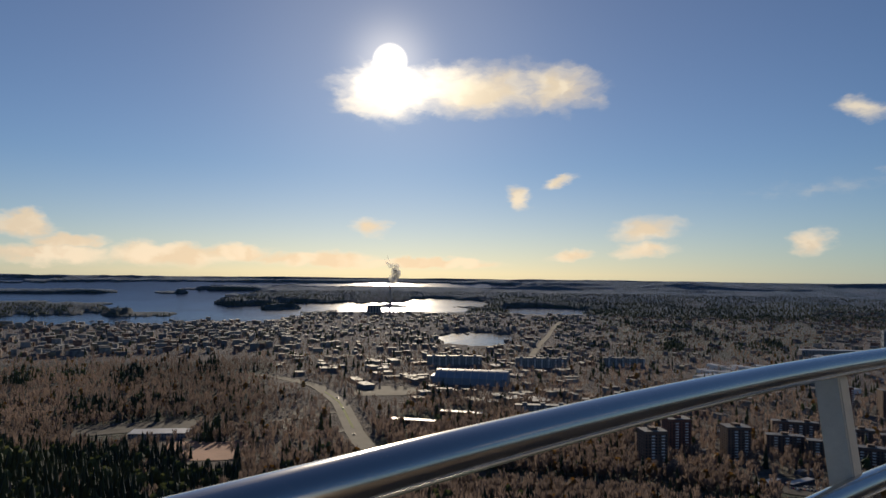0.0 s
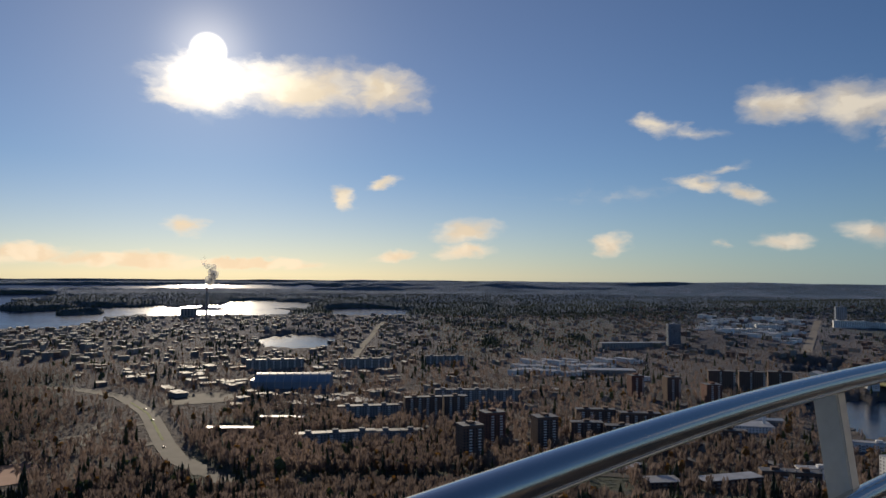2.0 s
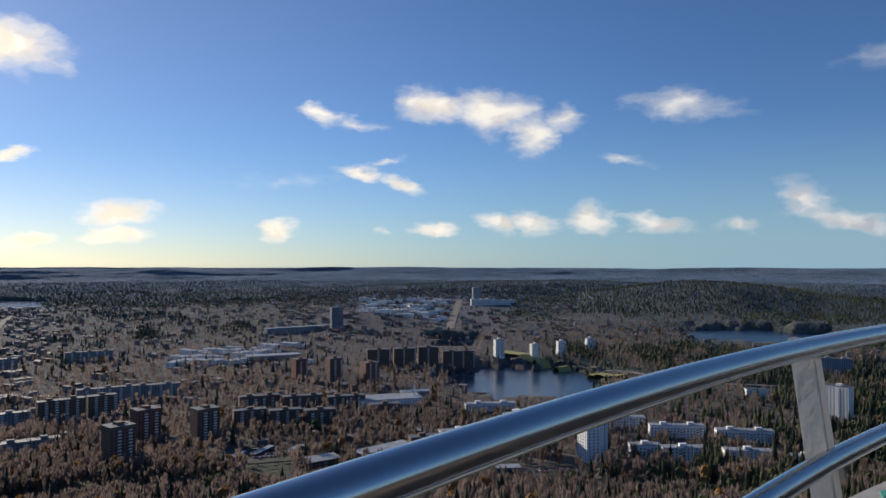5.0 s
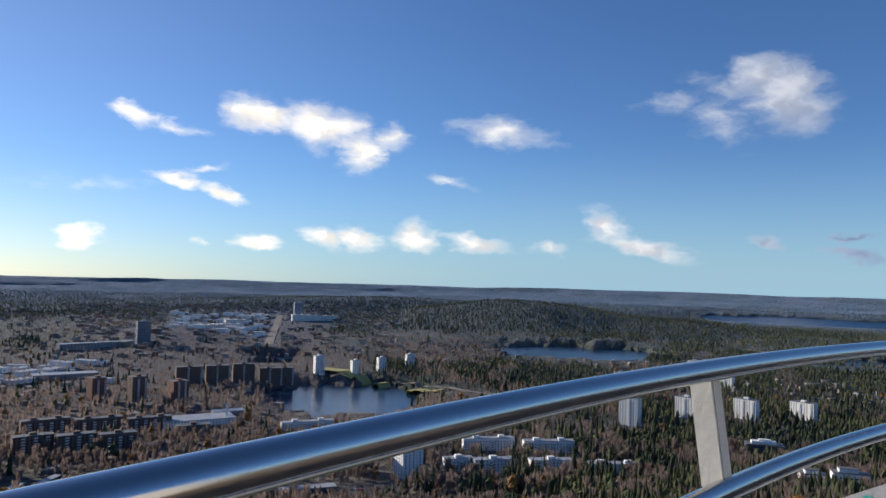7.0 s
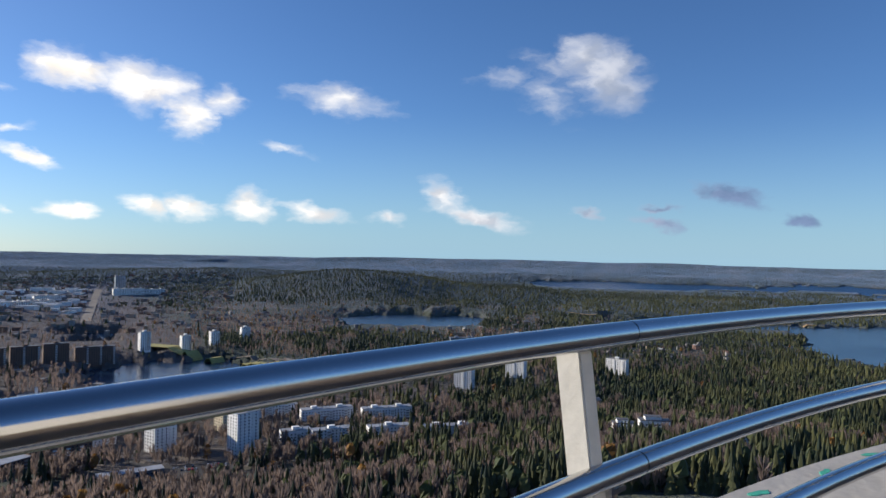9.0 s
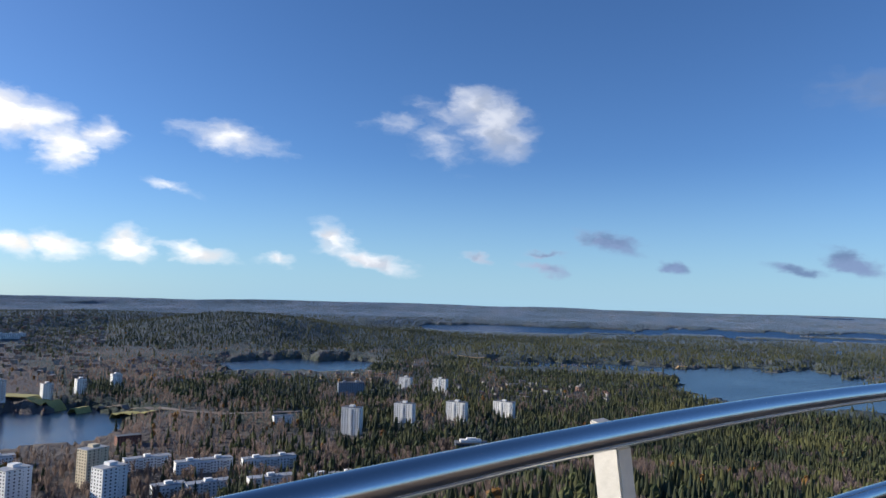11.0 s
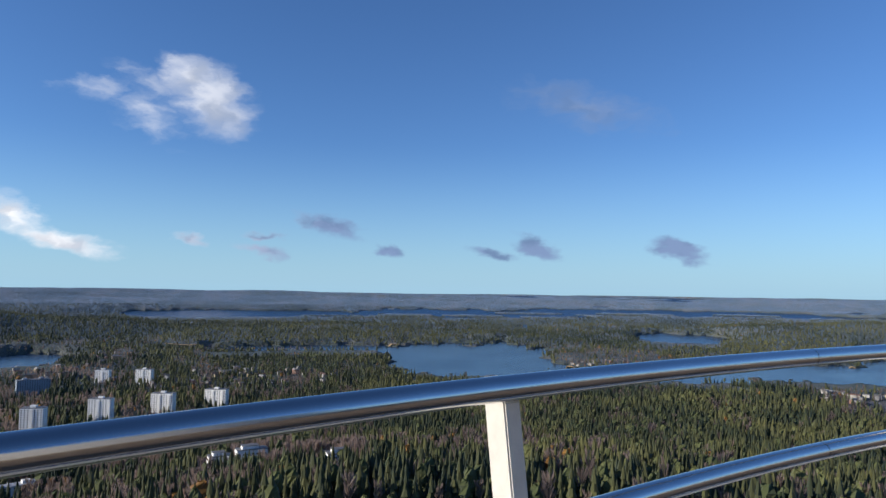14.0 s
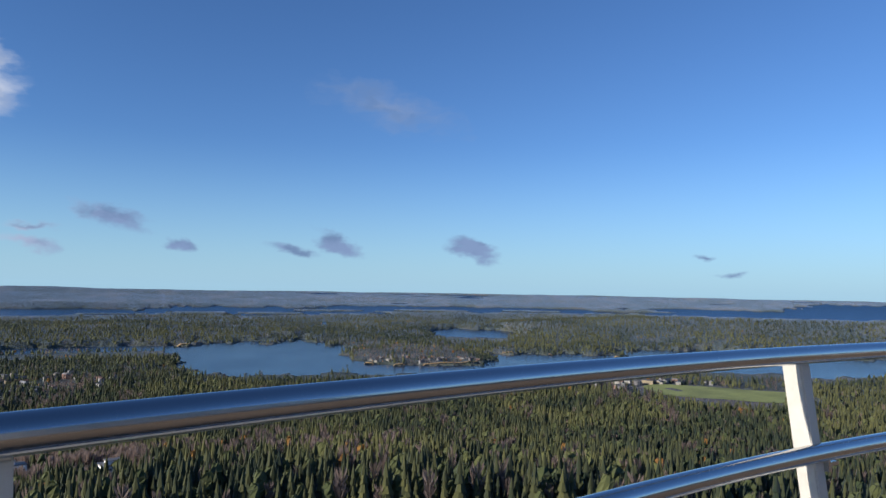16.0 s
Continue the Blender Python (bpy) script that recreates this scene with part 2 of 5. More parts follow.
STEEL = steel()
WHITE_PAINT = surface("white painted steel", (0.52, 0.50, 0.455), 0.55, vary=0.12, scale=6, bump=0.15)
CONCRETE = surface("pale concrete", (0.40, 0.385, 0.36), 0.85, vary=0.16, scale=4, bump=0.3)
WHITE_CONCRETE = surface("white painted concrete", (0.72, 0.69, 0.62), 0.8, vary=0.12, scale=3, bump=0.2)
DECK = surface("brown deck boards coating", (0.21, 0.155, 0.105), 0.8, vary=0.2, scale=3, bump=0.3)
GREEN_PAINT = surface("green paint", (0.06, 0.42, 0.30), 0.6, vary=0.3, scale=20)
GROUND = ground_material()
WATER = water_material()
SPRUCE = leaf("spruce needles", (0.022, 0.036, 0.024), (0.125, 0.125, 0.046))
PINE = leaf("pine needles", (0.050, 0.070, 0.030), (0.150, 0.160, 0.060))
BIRCH = leaf("bare birch twigs", (0.13, 0.103, 0.092), (0.285, 0.214, 0.180), through_light=0.55)
AUTUMN = leaf("autumn leaves", (0.16, 0.075, 0.02), (0.34, 0.19, 0.05))
BRICK = surface("dark red brick", (0.20, 0.085, 0.06), 0.85, vary=0.2, scale=0.5)
BROWN_BRICK = surface("brown brick", (0.16, 0.10, 0.075), 0.85, vary=0.2, scale=0.5)
WHITE_WALL = surface("white render", (0.80, 0.80, 0.79), 0.8, vary=0.08, scale=0.3)
CREAM_WALL = surface("cream render", (0.58, 0.50, 0.36), 0.8, vary=0.10, scale=0.3)
GREY_WALL = surface("grey concrete panels", (0.25, 0.245, 0.245), 0.8, vary=0.15, scale=0.3)
BLUE_WALL = surface("blue-grey cladding", (0.20, 0.25, 0.32), 0.5, vary=0.15, scale=0.3)
DARK_WALL = surface("dark blue-grey cladding", (0.07, 0.09, 0.12), 0.5, vary=0.2, scale=0.3)
ROOF = surface("wet roofing felt", (0.13, 0.13, 0.135), 0.6, vary=0.3, scale=0.25)
TIN_ROOF = surface("painted sheet metal roof", (0.34, 0.35, 0.37), 0.5, vary=0.25, scale=0.25)
GLASS = surface("window glass", (0.03, 0.04, 0.055), 0.12, vary=0.3, scale=0.1)
TRIM = surface("white balcony front", (0.72, 0.72, 0.71), 0.7, vary=0.1)
ASPHALT = surface("damp asphalt", (0.055, 0.053, 0.052), 0.85, vary=0.3, scale=0.1, spec=0.2)
SAND = surface("reddish sand pitch", (0.34, 0.17, 0.11), 0.9, vary=0.2, scale=0.05)
GRAVEL = surface("pale gravel", (0.20, 0.175, 0.15), 0.9, vary=0.25, scale=0.05)
TYRE = surface("black rubber", (0.02, 0.02, 0.02), 0.8)
GRASS = surface("autumn grass", (0.22, 0.25, 0.075), 0.95, vary=0.35, scale=0.05)
DRY_GRASS = surface("yellowed grass", (0.33, 0.30, 0.11), 0.95, vary=0.3, scale=0.05)
REED = surface("dry reeds", (0.36, 0.25, 0.12), 0.95, vary=0.25, scale=0.05)


def steam():
    m = bpy.data.materials.new("chimney steam")
    m.use_nodes = True
    n = Net(m.node_tree)
    d = n.node("ShaderNodeBsdfDiffuse", {"Color": (0.8, 0.8, 0.8, 1)})
    t = n.node("ShaderNodeBsdfTranslucent", {"Color": (0.85, 0.83, 0.8, 1)})
    white = n.node("ShaderNodeMixShader", (0.75, d.outputs[0], t.outputs[0]))
    clear = n.node("ShaderNodeBsdfTransparent")
    n.node("ShaderNodeOutputMaterial", {"Surface": n.node("ShaderNodeMixShader", (0.7, white.outputs[0], clear.outputs[0])).outputs[0]})
    return m


def islands(name, colours, rough):
    """A colour of its own for every loose piece of one mesh."""
    m = bpy.data.materials.new(name)
    m.use_nodes = True
    n = Net(m.node_tree)
    r = n.node("ShaderNodeNewGeometry").outputs["Random Per Island"]
    ramp = n.node("ShaderNodeValToRGB", (r,))
    el = ramp.color_ramp.elements
    ramp.color_ramp.interpolation = "CONSTANT"
    while len(el) < len(colours):
        el.new(0.5)
    for i, c in enumerate(colours):
        el[i].position, el[i].color = i / len(colours), (*c, 1)
    grain = n.noise(n.node("ShaderNodeTexCoord").outputs["Object"], 0.15, 4)
    col = n.mix(grain, ramp.outputs[0], (0.06, 0.06, 0.06))
    b = n.node("ShaderNodeBsdfPrincipled", {"Base Color": col, "Roughness": n.math("MULTIPLY_ADD", grain, 0.3, rough - 0.15)})
    n.node("ShaderNodeOutputMaterial", {"Surface": b.outputs[0]})
    return m


STEAM = steam()
TOWN_WALLS = islands("town walls", [(0.42, 0.40, 0.36), (0.30, 0.30, 0.31), (0.5, 0.49, 0.47), (0.28, 0.15, 0.11), (0.40, 0.32, 0.2), (0.2, 0.2, 0.22)], 0.9)
TOWN_ROOFS = islands("town roofs", [(0.12, 0.12, 0.125), (0.3, 0.31, 0.33), (0.07, 0.07, 0.075), (0.22, 0.10, 0.07), (0.42, 0.43, 0.45), (0.16, 0.16, 0.17)], 0.72)
CAR_PAINT = [surface("car paint " + n, c, 0.25, vary=0.05) for n, c in (("white", (0.7, 0.7, 0.7)), ("dark", (0.03, 0.03, 0.035)), ("red", (0.4, 0.03, 0.03)), ("silver", (0.35, 0.36, 0.38)))]

# ---- plan of the land ----
EYE_Z, LAKE_Z, TOWN_Z = 1.48, -218.0, -199.0
REACH, KEEP = 4850.0, 2800.0            # beyond KEEP the distance is drawn together to fit within REACH
RING = 10.1                             # the visitors' path round the deck


def squeeze(r):
    """True distance to built distance: unchanged to KEEP, then drawn together, so that far shores keep their bearing and height in the view."""
    r = np.asarray(r, float)
    return np.where(r < KEEP, r, REACH - (REACH - KEEP) / (1 + (np.maximum(r, KEEP) - KEEP) / (REACH - KEEP)))


def spread(az, r, z):
    """World points from bearing, true distance and true height, as seen from the deck's rim."""
    a, p = np.radians(az), np.radians(np.asarray(az) + 50)
    k = squeeze(r)
    s = k / np.maximum(r, 1e-6)
    drop = np.where(r > KEEP, (np.asarray(r) ** 2) / (2 * 7.4e6), 0.0)
    zz = np.where(r > KEEP, EYE_Z + (z - drop - EYE_Z) * s, z)
    return np.stack([-np.sin(p) * RING - np.sin(a) * k, np.cos(p) * RING + np.cos(a) * k, zz + 0 * k], -1)


def grid_noise(seed, u, v, octaves=4):
    """Smooth value noise on arrays, from 0 to 1."""
    rng = np.random.RandomState(seed)
    table = rng.rand(256, 256)
    total, amp, norm = 0.0, 1.0, 0.0
    for o in range(octaves):
        x, y = u * 2 ** o + 17.3 * o, v * 2 ** o + 5.1 * o
        xi, yi = np.floor(x).astype(int), np.floor(y).astype(int)
        fx, fy = x - xi, y - yi
        fx, fy = fx * fx * (3 - 2 * fx), fy * fy * (3 - 2 * fy)
        g = lambda i, j: table[(xi + i) % 256, (yi + j) % 256]
        total = total + amp * ((g(0, 0) * (1 - fx) + g(1, 0) * fx) * (1 - fy) + (g(0, 1) * (1 - fx) + g(1, 1) * fx) * fy)
        norm += amp
        amp *= 0.5
    return total / norm


# lakes and islands: bearing, depth below the level, half width, half height, all in degrees
LAKES = [(40, -2.5, 9, 1.55), (25, -2.55, 11, 1.55), (16, -2.9, 5, 1.15), (27, -1.25, 9, 0.32), (8, -2.75, 5.5, 0.45), (1, -2.45, 4.6, 0.34), (1, -3.0, 4, 0.22),
         (3, -1.0, 9, 0.17), (20, -1.0, 8, 0.12), (-8.6, -2.98, 3.4, 0.27), (-2.7, -5.4, 3.2, 0.5), (-48, -9.7, 5.8, 1.15), (-42.3, -6.55, 2.3, 0.3),
         (-66, -5.45, 6.5, 0.42)]
BAYS = [(-84.5, -2.17, 9, 0.27), (-102.5, -2.05, 9, 0.33), (-115, -1.75, 8, 0.24), (-124.5, -1.7, 6, 0.18), (-140, -1.6, 9.5, 0.26), (-152, -1.3, 9, 0.5),
        (-103, -5.75, 7.4, 1.22), (-90, -4.92, 9.5, 0.2), (-116, -6.65, 9, 0.36), (-127, -5.85, 8, 0.62), (-140, -5.3, 9.5, 0.75), (-158, -5.0, 10, 0.95),
        (-119.4, -3.68, 3.3, 0.36)]
ISLANDS = [(33, -2.85, 8, 0.5), (23.4, -3.35, 2.6, 0.2), (10, -2.1, 7.5, 0.42), (15.6, -2.5, 2.4, 0.22), (13, -2.95, 1.6, 0.13), (30, -1.6, 5.5, 0.16), (21.2, -1.7, 1.3, 0.09),
           (17, -1.42, 3.5, 0.07), (4, -1.2, 5, 0.1), (-115, -5.2, 6.3, 0.95), (-89, -5.8, 7.5, 0.62), (-97.5, -2.22, 2.4, 0.12), (-103, -2.2, 2.6, 0.07), (-107.5, -1.95, 3, 0.06),
           (-109, -2.25, 2.5, 0.06), (-116, -1.85, 3, 0.06), (-124, -1.75, 2.5, 0.05), (-132, -1.6, 3, 0.07), (4.2, -2.75, 1.4, 0.1), (-91, -2.3, 2, 0.04)]


def blobs(items, az, dep, seed):
    wob = (grid_noise(seed, az * 0.9 + 90, dep * 6, 4) - 0.5)
    wob2 = (grid_noise(seed + 1, az * 0.9 + 90, dep * 6 + 40, 4) - 0.5)
    best = np.full(np.shape(az), -9.0)
    for a, d, ha, hd in items:
        u, v = (az - a) / ha + wob * 0.5, (dep - d) / hd + wob2 * 0.9
        best = np.maximum(best, 1 - (np.abs(u) ** 3 + np.abs(v) ** 3) ** (1 / 3))
    return best


def dip(r):
    return -np.degrees(np.arctan2(EYE_Z - LAKE_Z + np.asarray(r) ** 2 / (2 * 7.4e6), r))


def wet(az, r):
    """Above 0 in lakes."""
    d = dip(r)
    return np.minimum(blobs(LAKES + BAYS, az, d, 5), -blobs(ISLANDS, az, d, 9))


def bump(az, r, a0, r0, sa, sr, top):
    return top * np.exp(-((az - a0) / sa) ** 2 - ((r - r0) / sr) ** 2)


def height(az, r):
    """Height of dry land."""
    az, r = np.asarray(az, float), np.asarray(r, float)
    foot = 430 + 240 / (1 + np.exp((az + 78) / 6)) + 0 * r
    z = TOWN_Z - 9 / (1 + np.exp((az + 76) / 5)) / (1 + np.exp(-(r - 1250) / 120)) + 124 * np.exp(-(r / foot) ** 2)
    z = z + bump(az, r, 44, 560, 16, 260, 72)
    z = z + 5 * (grid_noise(3, az * 0.25 + 60, r * 0.004, 3) - 0.5) * np.clip(r / 500, 0, 1)
    roll = grid_noise(4, az * 0.16 + 80, np.log(np.maximum(r, 50)) * 5, 4)
    z = z + np.clip((r - 1500) / 2500, 0, 1) * (roll - 0.4) * 42
    z = z + bump(az, r, -27, 3000, 9, 700, 22) + bump(az, r, -34, 2300, 5, 300, 26) + bump(az, r, -62, 3700, 8, 650, 112) + bump(az, r, -72, 3400, 6, 500, 14) + bump(az, r, -50, 5200, 10, 1100, 70)
    z = z + bump(az, r, -86, 3300, 16, 500, 20) + bump(az, r, -136, 3900, 13, 700, 62) + bump(az, r, -150, 4300, 10, 700, 55)
    z = z + bump(az, r, -19.1, 17000, 2.6, 4000, 100) + bump(az, r, -8, 15000, 5, 3000, 30) + bump(az, r, -40, 22000, 16, 6000, 70) + bump(az, r, -75, 20000, 22, 7000, 110)
    far = np.clip((r - 8000) / 20000, 0, 1)
    z = z + far * (110 * (roll - 0.5) + 12)
    return z


def hides(az, r, z):
    """True where a top of height z would stand before open water."""
    slope = (EYE_Z - z + r ** 2 / (2 * 7.4e6)) / r
    back = (EYE_Z - LAKE_Z) / np.maximum(slope, 0.006)
    back = (EYE_Z - LAKE_Z + np.minimum(back, 40000) ** 2 / (2 * 7.4e6)) / np.maximum(slope, 0.006)
    return (wet(az, np.clip(back, 100, 60000)) > 0.12) & (back < 16000)


def land(az, r):
    w = wet(az, r)
    shore = np.clip(-w / 0.10, -1, 1)
    dry = height(az, r)
    low = LAKE_Z + 1.0 + 0.8 * (r / 1500)
    dry = np.where(hides(az, r, dry), low, dry)
    return np.where(w < 0, low + (dry - low) * np.clip(-w / 0.35, 0, 1), LAKE_Z - 6 - r * 0.004), w


def mesh_object(name, verts, faces, material, smooth=False):
    me = bpy.data.meshes.new(name)
    verts, faces = np.asarray(verts, np.float32), np.asarray(faces, np.int32)
    k = faces.shape[1]
    me.vertices.add(len(verts))
    me.vertices.foreach_set("co", verts.ravel())
    me.loops.add(faces.size)
    me.loops.foreach_set("vertex_index", faces.ravel())
    me.polygons.add(len(faces))
    me.polygons.foreach_set("loop_start", np.arange(0, faces.size, k, dtype=np.int32))
    me.polygons.foreach_set("loop_total", np.full(len(faces), k, np.int32))
    me.polygons.foreach_set("use_smooth", np.full(len(faces), smooth))
    me.materials.append(material)
    me.update(calc_edges=True)
    return new(name, me)


def sheet(rows, cols, close=False):
    i, j = np.meshgrid(np.arange(rows - 1), np.arange(cols if close else cols - 1), indexing="ij")
    k = (j + 1) % cols
    return np.stack([i * cols + j, i * cols + k, (i + 1) * cols + k, (i + 1) * cols + j], -1).reshape(-1, 4)


def true_rings():
    deps = np.concatenate([np.arange(0.50, 3.0, 0.03), np.arange(3.0, 7.0, 0.05), np.arange(7.0, 22.0, 0.22)])
    r = 220.0 / np.tan(np.radians(deps))
    r = np.where(deps < 0.9, 220.0 / np.tan(np.radians(0.9)) * (1 + (0.9 - deps) / 0.4 * 1.6), r)
    return np.sort(np.concatenate([[0.5, 30, 70, 120, 180, 250, 320, 400, 470], r]))


def make_land():
    az = np.concatenate([np.arange(45, -165, -0.13), np.arange(-165, -315, -1.5)])
    r = true_rings()
    R, A = np.meshgrid(r, az, indexing="ij")
    z, w = land(A, R)
    P = spread(A, R, z)
    P[R < 40] = np.stack([-np.sin(np.radians(A)) * R, np.cos(np.radians(A)) * R, z], -1)[R < 40]
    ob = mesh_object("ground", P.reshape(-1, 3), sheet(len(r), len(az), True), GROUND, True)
    # far sets the strength of the blue haze sheen on the ground
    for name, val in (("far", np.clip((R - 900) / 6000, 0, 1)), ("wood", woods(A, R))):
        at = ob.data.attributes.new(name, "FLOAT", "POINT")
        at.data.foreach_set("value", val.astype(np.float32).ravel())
    tagged(ob, "wooded brown and green land with hills and shores", "ground", kind="structure")
    r2 = r[r > 700]
    az2 = np.concatenate([np.arange(45, -165, -0.5), np.arange(-165, -315, -3)])
    R, A = np.meshgrid(r2, az2, indexing="ij")
    wtr = mesh_object("water", spread(A, R, LAKE_Z + 0 * R).reshape(-1, 3), sheet(len(r2), len(az2), True), WATER, True)
    tagged(wtr, "wind-ruffled blue lake water between wooded shores", "lake", kind="structure")


def woods(az, r):
    """How wooded: 1 forest, 0 town or field."""
    az, r = np.asarray(az, float), np.asarray(r, float)
    f = np.ones(np.broadcast(az, r).shape)
    town = lambda a, b, lo, hi: (1 / (1 + np.exp(-(az - a) / 1.2))) * (1 / (1 + np.exp((az - b) / 1.2))) * (1 / (1 + np.exp(-(r - lo) / 60))) * (1 / (1 + np.exp((r - hi) / 150)))
    f = f - 0.9 * town(11, 50, 1650, 3300) - 0.95 * town(-13, 13, 1050, 3600) - 0.5 * town(-33, -13, 1350, 2300) - 0.8 * town(-62, -12, 700, 1350)
    f = f - 0.75 * town(-50, -28, 1400, 2300) - 0.7 * town(-47, -33, 2300, 4200) - 0.6 * town(-88, -62, 800, 1250) - 0.45 * town(-95, -62, 1400, 1750)
    f = f - 0.9 * town(-146, -128, 1380, 1720) - 0.55 * town(-70, -40, 590, 900)
    f = f - 0.8 * town(12, 26, 640, 1000) - 0.8 * town(4, 13, 700, 1300)
    return np.clip(f, 0, 1)


make_land()


# ---- forest ----
def crown_spruce(tiers, sides, rng):
    """Unit spruce, 1 high: stacked ragged skirts."""
    v, f = [], []
    for t in range(tiers):
        base, tip = t / tiers * 0.8 + 0.06, min(1.0, t / tiers * 0.8 + 0.06 + 1.25 / tiers * 0.8 + 0.1)
        wide = 0.165 * (1 - t / tiers * 0.8)
        o = len(v)
        for s in range(sides):
            a = 2 * math.pi * s / sides + t * 0.5
            k = wide * (0.75 + 0.5 * rng.rand())
            v.append((math.cos(a) * k, math.sin(a) * k, base - 0.05 * rng.rand()))
        v.append((0, 0, tip if t < tiers - 1 else 1.0))
        f += [(o + s, o + (s + 1) % sides, o + sides) for s in range(sides)]
    return np.array(v), np.array(f)


def crown_bare(twigs, rng):
    """Unit bare birch: a trunk and a fan of thin upright sprays."""
    v, f = [(0.012, 0, 0), (-0.012, 0.008, 0), (0, 0, 0.95)], [(0, 1, 2)]
    for i in range(twigs):
        a, z0 = rng.rand() * 6.283, 0.2 + 0.5 * rng.rand()
        z1 = min(1.0, z0 + 0.25 + 0.25 * rng.rand())
        k = 0.07 + 0.11 * rng.rand() * (1 - abs(z0 - 0.4))
        c, s = math.cos(a), math.sin(a)
        slim = 0.45 / (twigs + 6)
        o = len(v)
        v += [(0, 0, z0), (c * k - s * slim, s * k + c * slim, z1), (c * k + s * slim, s * k - c * slim, z1 - 0.1)]
        f.append((o, o + 1, o + 2))
    return np.array(v), np.array(f)


def crown_round(sides, rng):
    """Unit pine or leafy tree: trunk and a lumpy crown."""
    v, f = [], []
    for t, (z, k) in enumerate(((0.38, 0.08), (0.55, 0.2), (0.78, 0.17), (0.93, 0.08))):
        for s in range(sides):
            a = 2 * math.pi * s / sides + t * 0.6
            q = k * (0.65 + 0.7 * rng.rand())
            v.append((math.cos(a) * q, math.sin(a) * q, z + 0.08 * (rng.rand() - 0.5)))
    for t in range(3):
        for s in range(sides):
            a, b = t * sides + s, t * sides + (s + 1) % sides
            f += [(a, b, b + sides), (a, b + sides, a + sides)]
    o = len(v)
    v += [(0.015, 0, 0), (-0.015, 0.01, 0), (0, 0, 0.6)]
    f.append((o, o + 1, o + 2))
    return np.array(v), np.array(f)


def plant(name, label, shapes, material, P, size, far, broad, rng):
    """One object of many trees at the points P."""
    if not len(P):
        return
    V, F, D, base = [], [], [], 0
    pick = rng.randint(len(shapes), size=len(P))
    for i, (sv, sf) in enumerate(shapes):
        q = np.nonzero(pick == i)[0]
        if not len(q):
            continue
        a = rng.rand(len(q)) * 6.283
        c, s = np.cos(a)[:, None], np.sin(a)[:, None]
        wide = (size[q] * broad * (0.85 + 0.4 * rng.rand(len(q))))[:, None]
        x = (sv[:, 0] * c - sv[:, 1] * s) * wide + P[q, 0:1]
        y = (sv[:, 0] * s + sv[:, 1] * c) * wide + P[q, 1:2]
        z = sv[:, 2] * size[q][:, None] + P[q, 2:3]
        V.append(np.stack([x, y, z], -1).reshape(-1, 3))
        F.append((sf[None] + (np.arange(len(q)) * len(sv))[:, None, None] + base).reshape(-1, 3))
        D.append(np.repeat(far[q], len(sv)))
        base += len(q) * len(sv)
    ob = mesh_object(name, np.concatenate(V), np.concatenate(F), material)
    # distance of each tree, for the haze sheen of its material
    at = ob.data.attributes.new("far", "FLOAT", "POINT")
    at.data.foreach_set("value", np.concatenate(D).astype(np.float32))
    tagged(ob, label, "trees", kind="stuff")


CLEAR = []                               # x, y, radius kept free of trees, filled as houses and roads are built


